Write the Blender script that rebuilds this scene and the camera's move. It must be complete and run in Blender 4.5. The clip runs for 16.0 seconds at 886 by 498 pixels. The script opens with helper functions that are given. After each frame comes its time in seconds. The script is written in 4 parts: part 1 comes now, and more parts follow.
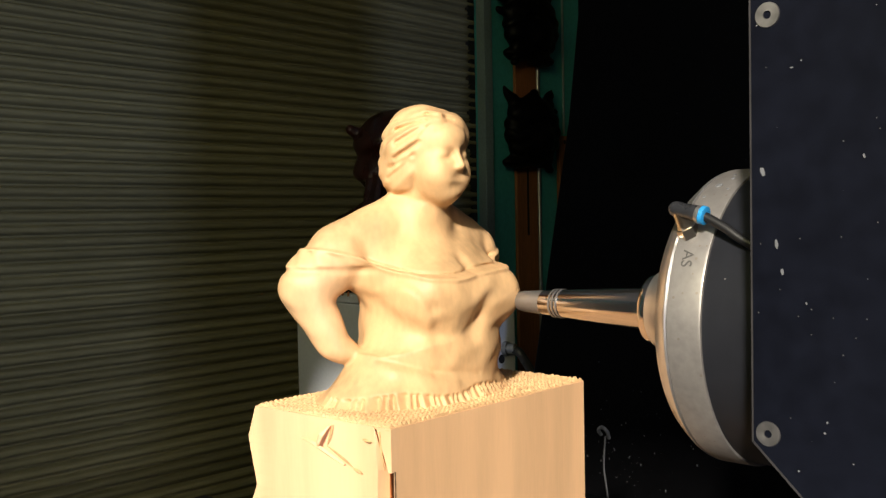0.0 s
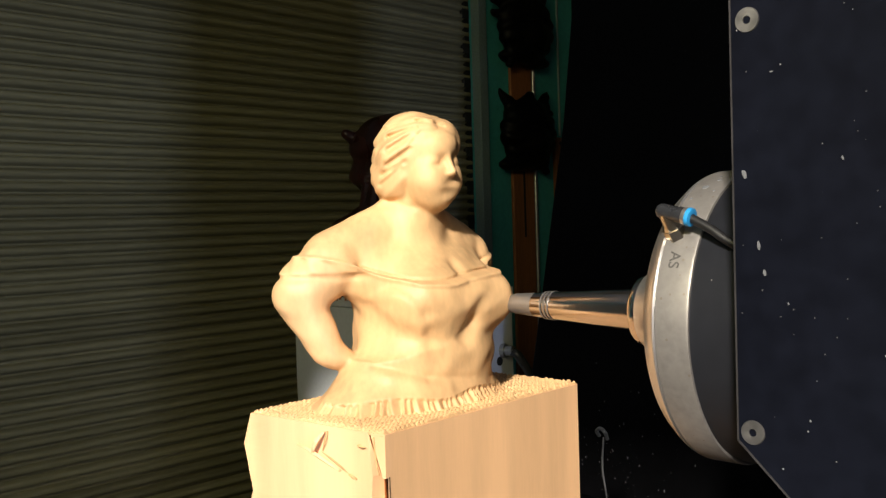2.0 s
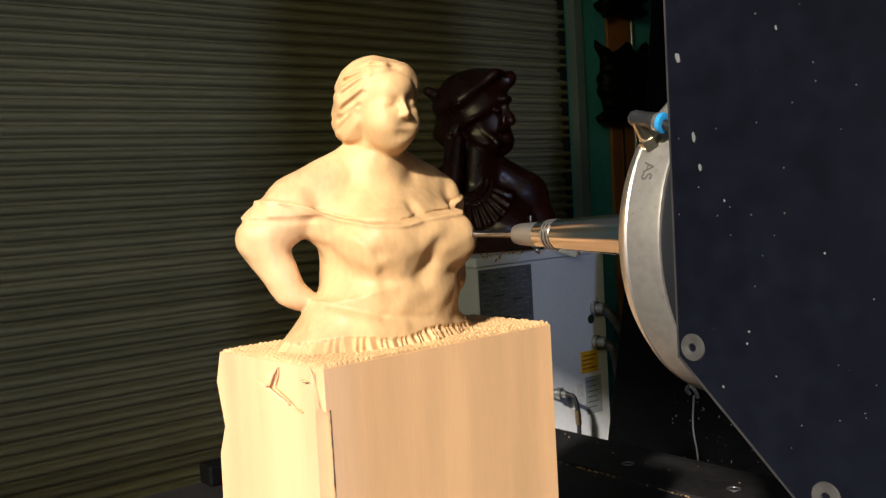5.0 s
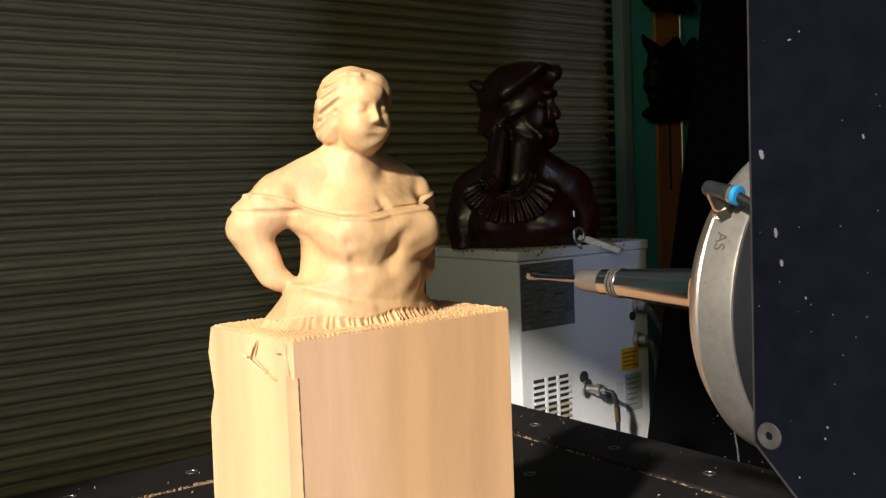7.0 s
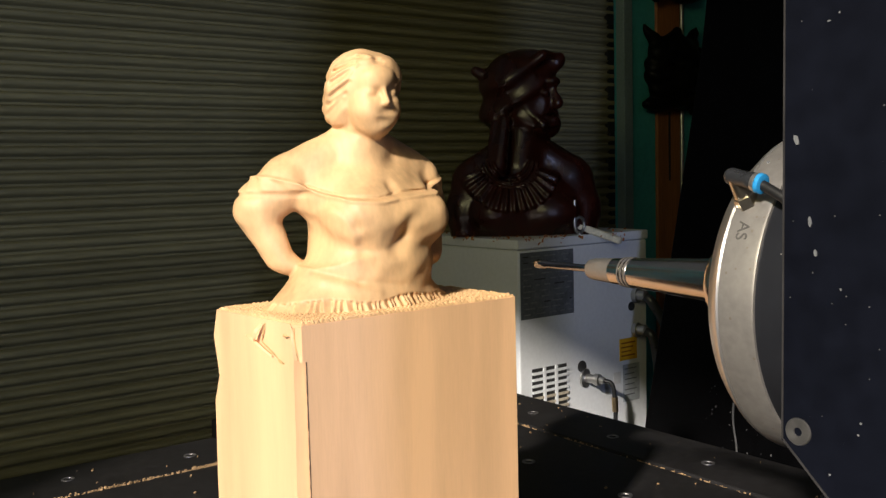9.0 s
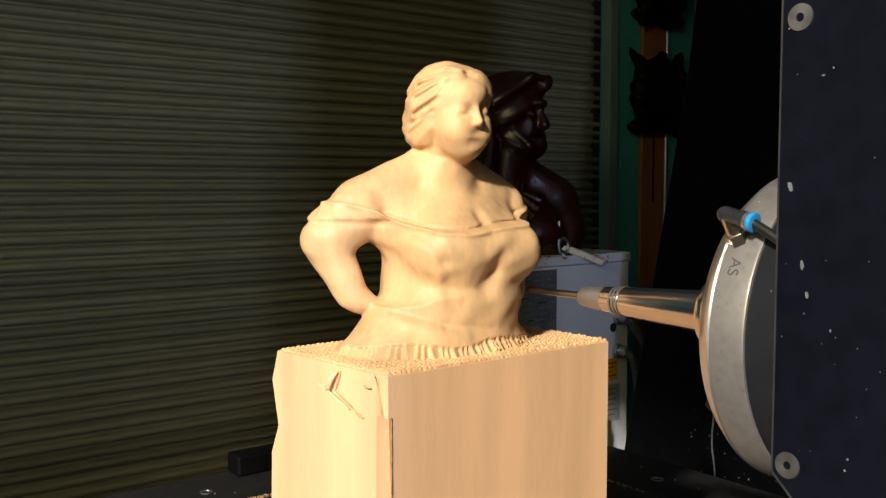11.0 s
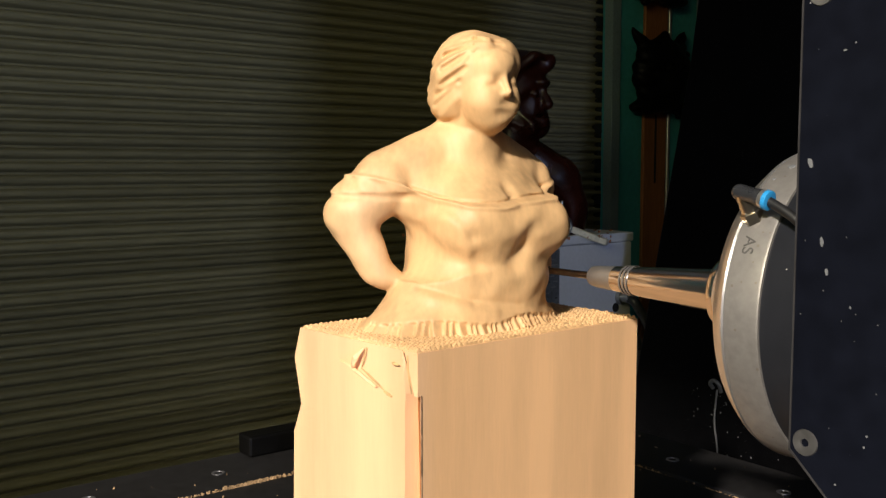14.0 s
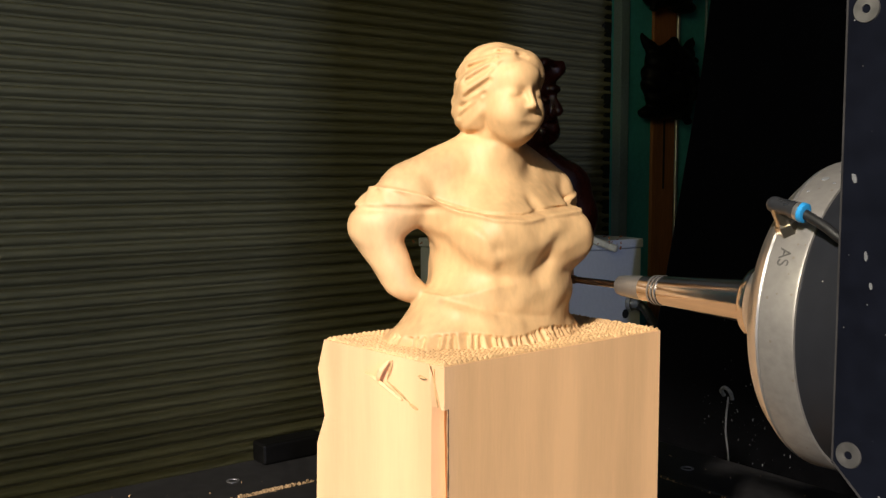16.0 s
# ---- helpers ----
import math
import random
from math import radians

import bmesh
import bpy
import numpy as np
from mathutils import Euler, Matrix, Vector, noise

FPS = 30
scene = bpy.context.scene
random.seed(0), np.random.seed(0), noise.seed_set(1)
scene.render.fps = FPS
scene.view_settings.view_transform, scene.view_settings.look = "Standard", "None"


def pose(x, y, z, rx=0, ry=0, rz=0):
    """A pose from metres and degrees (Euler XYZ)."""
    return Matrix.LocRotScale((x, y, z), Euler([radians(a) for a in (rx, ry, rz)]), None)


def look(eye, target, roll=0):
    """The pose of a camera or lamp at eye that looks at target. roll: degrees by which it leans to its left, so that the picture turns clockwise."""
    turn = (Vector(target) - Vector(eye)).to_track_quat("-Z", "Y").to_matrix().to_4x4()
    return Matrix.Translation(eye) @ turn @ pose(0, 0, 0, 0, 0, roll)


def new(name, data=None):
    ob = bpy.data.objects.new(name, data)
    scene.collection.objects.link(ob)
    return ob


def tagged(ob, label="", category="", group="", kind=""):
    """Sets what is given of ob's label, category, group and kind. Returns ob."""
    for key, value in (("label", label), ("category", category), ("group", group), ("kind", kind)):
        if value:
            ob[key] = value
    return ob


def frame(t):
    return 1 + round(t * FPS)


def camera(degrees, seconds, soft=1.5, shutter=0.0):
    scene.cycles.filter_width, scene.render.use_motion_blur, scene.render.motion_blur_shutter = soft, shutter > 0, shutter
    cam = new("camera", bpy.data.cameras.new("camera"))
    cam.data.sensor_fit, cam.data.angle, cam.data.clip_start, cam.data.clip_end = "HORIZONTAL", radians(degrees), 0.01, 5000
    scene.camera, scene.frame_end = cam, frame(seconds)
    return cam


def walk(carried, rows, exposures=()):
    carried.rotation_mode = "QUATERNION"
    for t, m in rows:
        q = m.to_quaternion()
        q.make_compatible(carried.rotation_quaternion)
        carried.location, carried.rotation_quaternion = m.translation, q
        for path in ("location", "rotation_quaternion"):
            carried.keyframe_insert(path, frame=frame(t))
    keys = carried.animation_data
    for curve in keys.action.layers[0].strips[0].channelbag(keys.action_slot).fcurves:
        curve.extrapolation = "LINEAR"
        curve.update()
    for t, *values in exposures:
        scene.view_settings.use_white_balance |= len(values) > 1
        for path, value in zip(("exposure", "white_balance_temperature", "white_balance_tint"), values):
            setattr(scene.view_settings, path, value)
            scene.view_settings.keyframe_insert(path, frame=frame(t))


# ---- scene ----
cam = camera(51.0, 16.0, soft=1.35)
CAMERA_ROWS = [
    (0.0, -0.0000, 0.0000, 1.3000, 88.09, 1.07, 43.85),
    (0.5, 0.0029, -0.0011, 1.3010, 88.09, 1.38, 43.84),
    (1.0, 0.0046, -0.0036, 1.3040, 88.28, 1.49, 43.94),
    (1.5, 0.0082, -0.0024, 1.3046, 88.42, 1.51, 43.67),
    (2.0, 0.0081, 0.0002, 1.3028, 88.22, 1.73, 43.76),
    (2.5, 0.0086, 0.0020, 1.3021, 87.98, 1.60, 43.78),
    (3.0, 0.0025, 0.0061, 1.2986, 87.50, 1.77, 44.11),
    (3.5, 0.0076, 0.0170, 1.2952, 86.99, 1.90, 44.62),
    (4.0, 0.0259, 0.0374, 1.2869, 86.52, 2.70, 45.63),
    (4.2, 0.0366, 0.0512, 1.2839, 86.45, 3.06, 47.01),
    (6.3, 0.0534, 0.1010, 1.2776, 86.05, 2.64, 53.37),
    (6.5, 0.0484, 0.0945, 1.2790, 85.98, 2.57, 53.59),
    (7.0, 0.0478, 0.0856, 1.2808, 85.98, 2.23, 53.66),
    (7.5, 0.0467, 0.0846, 1.2819, 85.61, 2.20, 53.17),
    (8.0, 0.0413, 0.0842, 1.2817, 85.55, 1.93, 52.84),
    (8.5, 0.0367, 0.0854, 1.2797, 85.37, 1.72, 52.52),
    (9.0, 0.0291, 0.0766, 1.2780, 85.26, 1.41, 53.29),
    (9.2, 0.0269, 0.0733, 1.2776, 85.25, 1.32, 53.48),
    (11.3, 0.0348, 0.0617, 1.2922, 86.15, 0.01, 52.13),
    (11.5, 0.0352, 0.0624, 1.2926, 86.15, 0.14, 52.20),
    (12.0, 0.0342, 0.0594, 1.2945, 86.15, 0.16, 52.22),
    (12.5, 0.0341, 0.0568, 1.2923, 85.97, 0.03, 52.09),
    (13.0, 0.0306, 0.0611, 1.2848, 85.39, 0.07, 51.91),
    (13.5, 0.0279, 0.0577, 1.2850, 85.34, 0.02, 52.09),
    (14.0, 0.0273, 0.0563, 1.2831, 85.03, 0.08, 52.22),
    (14.5, 0.0244, 0.0579, 1.2839, 84.99, 0.12, 52.19),
    (15.0, 0.0202, 0.0568, 1.2840, 84.92, -0.16, 52.01),
    (15.5, 0.0186, 0.0494, 1.2871, 85.11, -0.12, 52.27),
    (16.0, 0.0196, 0.0450, 1.2895, 85.27, 0.04, 52.53),
]
walk(cam, [(t, pose(x, y, z, rx, ry, rz)) for t, x, y, z, rx, ry, rz in CAMERA_ROWS],
     exposures=[(0.0, 0.26), (4.2, 0.25), (6.3, 0.15), (9.2, 0.11), (11.3, 0.06), (16.0, 0.0)])

# ---- world, sun, added lamps ----
SUN_FROM = Vector((0.42, -0.79, 0.45)).normalized()
world = bpy.data.worlds.new("sky")
scene.world = world
world.use_nodes = True
wn = world.node_tree
sky = wn.nodes.new("ShaderNodeTexSky")
sky.sky_type = "NISHITA"
sky.sun_disc = False
sky.sun_elevation = math.asin(SUN_FROM.z)
sky.sun_rotation = math.atan2(SUN_FROM.x, SUN_FROM.y)
wn.links.new(sky.outputs["Color"], wn.nodes["Background"].inputs["Color"])
wn.nodes["Background"].inputs["Strength"].default_value = 0.06

sun = new("sun", bpy.data.lights.new("sun", "SUN"))
sun.data.energy = 5.4
sun.data.angle = radians(2.2)
sun.data.color = (1.0, 0.915, 0.83)
sun.matrix_basis = look(SUN_FROM * 8 + Vector((0, 0, 1)), (0, 0, 1))

# cool strip lamp added out of view, for the shutter's grey zones
strip_light = new("added_strip_lamp", bpy.data.lights.new("added_strip_lamp", "AREA"))
strip_light.data.shape = "RECTANGLE"
strip_light.data.size, strip_light.data.size_y = 0.13, 1.9
strip_light.data.energy = 52.0
strip_light.data.color = (0.50, 0.60, 1.0)
strip_light.matrix_basis = look((2.62, -1.22, 1.25), (-2.5, 1.2, 1.25))
# yellow fill lamp added out of view, which gives the shutter its olive tone
fill_light = new("added_fill_lamp", bpy.data.lights.new("added_fill_lamp", "AREA"))
fill_light.data.shape = "RECTANGLE"
fill_light.data.size, fill_light.data.size_y = 1.3, 0.80
fill_light.data.energy = 14.0
fill_light.data.color = (1.0, 0.92, 0.38)
fill_light.matrix_basis = look((0.25, -1.53, 2.30), (-0.9, 1.2, 1.2))

# ---- materials ----
def material(name, color, rough=0.5, metal=0.0, vary=0.25, scale=8.0, fine=120.0, bump=0.15, stretch=(1, 1, 1), dark=None, coat=0.0, spec=0.5, object_random=0.0, fine_share=0.45):
    """Two scales of colour variation, a rough bump, and gloss that varies."""
    m = bpy.data.materials.new(name)
    m.use_nodes = True
    nt = m.node_tree
    n, l = nt.nodes, nt.links
    b = n["Principled BSDF"]
    b.inputs["Metallic"].default_value = metal
    b.inputs["Specular IOR Level"].default_value = spec
    b.inputs["Coat Weight"].default_value = coat
    co = n.new("ShaderNodeTexCoord")
    mp = n.new("ShaderNodeMapping")
    mp.inputs["Scale"].default_value = stretch
    l.new(co.outputs["Object"], mp.inputs["Vector"])
    big, small = n.new("ShaderNodeTexNoise"), n.new("ShaderNodeTexNoise")
    big.inputs["Scale"].default_value, small.inputs["Scale"].default_value = scale, fine
    big.inputs["Detail"].default_value, small.inputs["Detail"].default_value = 4, 3
    for t in (big, small):
        l.new(mp.outputs["Vector"], t.inputs["Vector"])
    mixf = n.new("ShaderNodeMath")
    mixf.operation = "MULTIPLY_ADD"
    mixf.inputs[1].default_value = fine_share
    l.new(small.outputs["Fac"], mixf.inputs[0])
    half = n.new("ShaderNodeMath")
    half.operation = "MULTIPLY"
    half.inputs[1].default_value = 1 - fine_share
    l.new(big.outputs["Fac"], half.inputs[0])
    l.new(half.outputs[0], mixf.inputs[2])
    ramp = n.new("ShaderNodeValToRGB")
    lo = dark or tuple(c * (1 - vary) for c in color)
    hi = tuple(min(1, c * (1 + vary * 0.7)) for c in color)
    ramp.color_ramp.elements[0].position, ramp.color_ramp.elements[1].position = 0.34, 0.66
    ramp.color_ramp.elements[0].color, ramp.color_ramp.elements[1].color = (*lo, 1), (*hi, 1)
    l.new(mixf.outputs[0], ramp.inputs["Fac"])
    out = ramp.outputs["Color"]
    if object_random:
        info = n.new("ShaderNodeObjectInfo")
        hsv = n.new("ShaderNodeHueSaturation")
        mr = n.new("ShaderNodeMapRange")
        mr.inputs["To Min"].default_value, mr.inputs["To Max"].default_value = 1 - object_random, 1 + object_random
        l.new(info.outputs["Random"], mr.inputs["Value"])
        l.new(mr.outputs["Result"], hsv.inputs["Value"])
        l.new(out, hsv.inputs["Color"])
        out = hsv.outputs["Color"]
    l.new(out, b.inputs["Base Color"])
    rr = n.new("ShaderNodeMapRange")
    rr.inputs["To Min"].default_value, rr.inputs["To Max"].default_value = max(0.02, rough - 0.1), min(1, rough + 0.1)
    l.new(big.outputs["Fac"], rr.inputs["Value"])
    l.new(rr.outputs["Result"], b.inputs["Roughness"])
    if bump:
        bp = n.new("ShaderNodeBump")
        bp.inputs["Strength"].default_value = bump
        bp.inputs["Distance"].default_value = 0.002
        l.new(small.outputs["Fac"], bp.inputs["Height"])
        l.new(bp.outputs["Normal"], b.inputs["Normal"])
    return m


def speckled(m, color, scale, cut, strength=1.0):
    """Small chips and dust specks laid over a material's colour."""
    n, l = m.node_tree.nodes, m.node_tree.links
    b = n["Principled BSDF"]
    old = b.inputs["Base Color"].links[0].from_socket
    co = n.new("ShaderNodeTexCoord")
    vo = n.new("ShaderNodeTexVoronoi")
    vo.inputs["Scale"].default_value = scale
    l.new(co.outputs["Object"], vo.inputs["Vector"])
    lt = n.new("ShaderNodeMath")
    lt.operation = "LESS_THAN"
    lt.inputs[1].default_value = cut
    l.new(vo.outputs["Distance"], lt.inputs[0])
    sep = n.new("ShaderNodeSeparateColor")
    l.new(vo.outputs["Color"], sep.inputs["Color"])
    pick = n.new("ShaderNodeMath")
    pick.operation = "GREATER_THAN"
    pick.inputs[1].default_value = 0.6
    l.new(sep.outputs[0], pick.inputs[0])
    both = n.new("ShaderNodeMath")
    both.operation = "MULTIPLY"
    l.new(lt.outputs[0], both.inputs[0])
    l.new(pick.outputs[0], both.inputs[1])
    sc = n.new("ShaderNodeMath")
    sc.operation = "MULTIPLY"
    sc.inputs[1].default_value = strength
    l.new(both.outputs[0], sc.inputs[0])
    mx = n.new("ShaderNodeMix")
    mx.data_type = "RGBA"
    l.new(sc.outputs[0], mx.inputs["Factor"])
    l.new(old, mx.inputs["A"])
    mx.inputs["B"].default_value = (*color, 1)
    l.new(mx.outputs["Result"], b.inputs["Base Color"])
    return m


WOOD = material("pale_carving_wood", (0.82, 0.503, 0.270), 0.55, vary=0.13, scale=11, fine=240, bump=0.06, stretch=(2.4, 2.4, 0.22), spec=0.35, fine_share=0.14)
WOOD_CUT = material("milled_wood", (0.68, 0.426, 0.210), 0.50, vary=0.26, scale=18, fine=130, bump=0.06, stretch=(1.3, 1.3, 0.6), spec=0.36, fine_share=0.28)
WOOD_TORN = material("torn_wood", (0.52, 0.33, 0.14), 0.8, vary=0.35, scale=30, fine=300, bump=0.5)
# dark brown that puts the shade inside the corner split into the colour
SPLIT_SHADE = material("dark_split_shade", (0.085, 0.045, 0.020), 0.85, vary=0.4, scale=60, fine=300, bump=0.4)
SHUTTER = material("painted_steel_shutter", (0.215, 0.196, 0.105), 0.50, vary=0.30, scale=1.5, fine=40, bump=0.05, stretch=(1, 0.25, 4), object_random=0.16, spec=0.3)
TEAL = material("teal_wall_paint", (0.06, 0.38, 0.37), 0.6, vary=0.2, scale=2, fine=60)
RAIL = material("grey_guide_rail", (0.20, 0.28, 0.29), 0.5, vary=0.2, scale=4)
PLASTER = material("grey_plaster", (0.34, 0.33, 0.30), 0.85, vary=0.25, scale=1.2, fine=40, bump=0.3)
CONCRETE = material("concrete", (0.20, 0.19, 0.18), 0.8, vary=0.3, scale=1.5, fine=60, bump=0.3)
PLANK = material("orange_brown_wood", (0.38, 0.14, 0.045), 0.55, vary=0.35, scale=3, fine=50, stretch=(1, 4, 0.3))
BLACK_PAINT = speckled(material("black_machine_paint", (0.0050, 0.0060, 0.0108), 0.5, vary=0.35, scale=5, fine=90, bump=0.03, spec=0.05), (0.12, 0.12, 0.125), 210, 0.075, 0.7)
speckled(BLACK_PAINT, (0.20, 0.20, 0.21), 95, 0.045, 0.9)
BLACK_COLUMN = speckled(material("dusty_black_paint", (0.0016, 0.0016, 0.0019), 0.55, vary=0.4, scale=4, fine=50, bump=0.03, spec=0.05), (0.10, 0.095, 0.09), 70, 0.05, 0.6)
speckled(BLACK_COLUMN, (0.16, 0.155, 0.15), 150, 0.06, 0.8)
BLACK_SATIN = speckled(material("black_satin_housing", (0.014, 0.015, 0.019), 0.42, vary=0.2, scale=9, fine=90, bump=0.03, spec=0.25), (0.4, 0.38, 0.35), 150, 0.06, 0.7)
BED = speckled(material("black_table_plate", (0.019, 0.018, 0.018), 0.45, vary=0.4, scale=6, fine=70, bump=0.05, spec=0.16), (0.25, 0.19, 0.12), 140, 0.07, 0.5)
STEEL = material("brushed_steel", (0.60, 0.58, 0.56), 0.34, 0.9, vary=0.10, scale=18, fine=160, bump=0.05)
STEEL_DARK = material("dark_brushed_steel", (0.20, 0.18, 0.165), 0.4, 0.8, vary=0.15, scale=20, fine=160)
EDGE_METAL = material("worn_edge_metal", (0.05, 0.048, 0.05), 0.5, 0.3, vary=0.3, scale=40, spec=0.2)
DRIP = material("dried_sealant", (0.07, 0.07, 0.07), 0.6, vary=0.3, scale=40)
STEEL_WORN = speckled(material("stained_steel", (0.33, 0.31, 0.295), 0.42, 0.6, vary=0.18, scale=22, fine=190, bump=0.06), (0.25, 0.2, 0.16), 190, 0.16, 0.6)
CHROME = material("polished_holder", (0.66, 0.60, 0.55), 0.17, 1.0, vary=0.05, scale=10, fine=100, bump=0.0)
FROSTED = material("frosted_steel", (0.34, 0.32, 0.30), 0.42, 0.8, vary=0.1, scale=60)
CARBIDE = material("carbide", (0.34, 0.34, 0.36), 0.16, 1.0, vary=0.1, scale=80, bump=0)
ZINC = material("zinc_bolt", (0.30, 0.29, 0.29), 0.45, 0.9, vary=0.2, scale=120)
BLACK_RUBBER = material("black_rubber", (0.011, 0.011, 0.012), 0.5, vary=0.2, scale=40)
GREY_PLASTIC = material("grey_plastic", (0.028, 0.029, 0.033), 0.3, vary=0.15, scale=60)
BLUE_PLASTIC = material("blue_plastic", (0.03, 0.30, 0.68), 0.35, vary=0.1, scale=60)
NICKEL = material("nickel", (0.62, 0.55, 0.45), 0.3, 1.0, vary=0.1, scale=60)
ENGRAVE = material("engraving", (0.09, 0.085, 0.08), 0.6, vary=0.2, scale=80)
CHIPPED = material("bare_chip", (0.15, 0.155, 0.165), 0.6, vary=0.3, scale=200)
CABINET = material("light_grey_enamel", (0.68, 0.70, 0.72), 0.45, vary=0.07, scale=3, fine=90, bump=0.04)
LABEL_DARK = material("grey_label_film", (0.13, 0.14, 0.155), 0.5, vary=0.35, scale=25, fine=120)
LABEL_GREY = material("pale_grey_label", (0.38, 0.41, 0.43), 0.5, vary=0.2, scale=30)
LABEL_FAINT = material("faded_grey_print", (0.20, 0.21, 0.22), 0.5, vary=0.3, scale=30)
LABEL_YELLOW = material("yellow_label", (0.75, 0.42, 0.02), 0.5, vary=0.1, scale=30)
INK = material("black_ink", (0.03, 0.03, 0.03), 0.6, vary=0.2, scale=60)
INK_RED = material("dark_red_ink", (0.28, 0.09, 0.01), 0.6, vary=0.2, scale=60)
# near-black, also for flat faces that stand for slot, vent and port openings
VENT_DARK = material("near_black", (0.015, 0.015, 0.015), 0.8, vary=0.2, scale=30)
VENT_DUST = material("dusty_vent_bar", (0.42, 0.37, 0.29), 0.7, vary=0.3, scale=30)
MAHOGANY = material("dark_polished_mahogany", (0.030, 0.0064, 0.0034), 0.28, vary=0.6, scale=9, fine=45, bump=0.22, stretch=(1, 1, 0.6), coat=0.0, spec=0.42)
MASK_WOOD = material("blackened_wood", (0.0020, 0.0018, 0.0016), 0.5, vary=0.4, scale=9, fine=60, bump=0.1, spec=0.15)
BONE = material("cream_offcut", (0.74, 0.69, 0.52), 0.6, vary=0.2, scale=30)
SAWDUST = material("sawdust", (0.34, 0.22, 0.11), 0.9, vary=0.3, scale=60, fine=300, bump=0.4)
BRASS = material("brass", (0.45, 0.34, 0.2), 0.35, 1.0, vary=0.15, scale=50)
GALV = material("galvanised_fitting", (0.48, 0.48, 0.47), 0.35, 0.9, vary=0.15, scale=50)
WHITE_PAINT = material("white_ceiling_paint", (0.62, 0.61, 0.58), 0.8, vary=0.12, scale=1.5)

# ---- builders ----
ORIGIN = {}


def root(name, at, label, category, group="", kind=""):
    """An empty at a thing's base, which parents its parts."""
    ob = new(name)
    ob.location = at
    ob.empty_display_size = 0.05
    ORIGIN[name] = Vector(at)
    ob["base"] = [float(c) for c in at]
    return tagged(ob, label, category, group, kind)


def base_of(ob):
    while ob.parent:
        ob = ob.parent
    return Vector(ob["base"]) if "base" in ob.keys() else Vector((0, 0, 0))


def to_mesh(name, bm, material_, smooth=False):
    me = bpy.data.meshes.new(name)
    bm.normal_update()
    bm.to_mesh(me)
    bm.free()
    me.materials.append(material_)
    if smooth:
        me.polygons.foreach_set("use_smooth", [True] * len(me.polygons))
        me.set_sharp_from_angle(angle=radians(38))
    return me


def part(name, bm, material_, parent, label="", smooth=False):
    """One mesh under a thing or a part; the bmesh is in world metres."""
    bmesh.ops.translate(bm, verts=bm.verts, vec=-base_of(parent))
    ob = new(name, to_mesh(name, bm, material_, smooth))
    ob.parent = parent
    return tagged(ob, label)


def thing(name, bm, material_, label, category, group="", kind="", smooth=False, at=None):
    """A top-level thing of one mesh; its origin is put at its base."""
    if at is None:
        zs = min(v.co.z for v in bm.verts)
        xs, ys = [v.co.x for v in bm.verts], [v.co.y for v in bm.verts]
        at = Vector(((min(xs) + max(xs)) / 2, (min(ys) + max(ys)) / 2, zs))
    at = Vector(at)
    bmesh.ops.translate(bm, verts=bm.verts, vec=-at)
    ob = new(name, to_mesh(name, bm, material_, smooth))
    ob.location = at
    ob["base"] = [float(c) for c in at]
    return tagged(ob, label, category, group, kind)


def box(lo, hi, bevel=0.0, bm=None):
    bm = bm or bmesh.new()
    lo, hi = Vector(lo), Vector(hi)
    made = bmesh.ops.create_cube(bm, size=1, matrix=Matrix.Translation((lo + hi) / 2) @ Matrix.Diagonal((*(hi - lo), 1)))
    if bevel:
        edges = {e for v in made["verts"] for e in v.link_edges}
        bmesh.ops.bevel(bm, geom=list(edges), offset=bevel, segments=2, affect="EDGES", profile=0.5)
    return bm


def lathe(profile, axis_at, along=(1, 0, 0), steps=64, bm=None, closed=True):
    """Turns (distance along, radius) pairs round an axis."""
    bm = bm or bmesh.new()
    q = Vector(along).normalized().to_track_quat("Z", "Y").to_matrix()
    rings = []
    for d, r in profile:
        ring = []
        for i in range(steps):
            a = 2 * math.pi * i / steps
            ring.append(bm.verts.new(Vector(axis_at) + q @ Vector((r * math.cos(a), r * math.sin(a), d))))
        rings.append(ring)
    for a, b in zip(rings, rings[1:]):
        for i in range(steps):
            j = (i + 1) % steps
            bm.faces.new((a[i], a[j], b[j], b[i]))
    if closed:
        bm.faces.new(rings[0][::-1])
        bm.faces.new(rings[-1])
    bmesh.ops.recalc_face_normals(bm, faces=bm.faces)
    return bm


def tube(points, radius, steps=14, bm=None):
    """A round tube along points, with closed ends."""
    bm = bm or bmesh.new()
    pts = [Vector(p) for p in points]
    rings = []
    up = Vector((0.13, 0.37, 0.92))
    for i, p in enumerate(pts):
        d = (pts[min(i + 1, len(pts) - 1)] - pts[max(i - 1, 0)]).normalized()
        x = d.cross(up).normalized()
        y = d.cross(x)
        r = radius[i] if isinstance(radius, (list, tuple)) else radius
        rings.append([bm.verts.new(p + x * r * math.cos(2 * math.pi * k / steps) + y * r * math.sin(2 * math.pi * k / steps)) for k in range(steps)])
    for a, b in zip(rings, rings[1:]):
        for i in range(steps):
            j = (i + 1) % steps
            bm.faces.new((a[i], a[j], b[j], b[i]))
    bm.faces.new(rings[0][::-1])
    bm.faces.new(rings[-1])
    bmesh.ops.recalc_face_normals(bm, faces=bm.faces)
    return bm


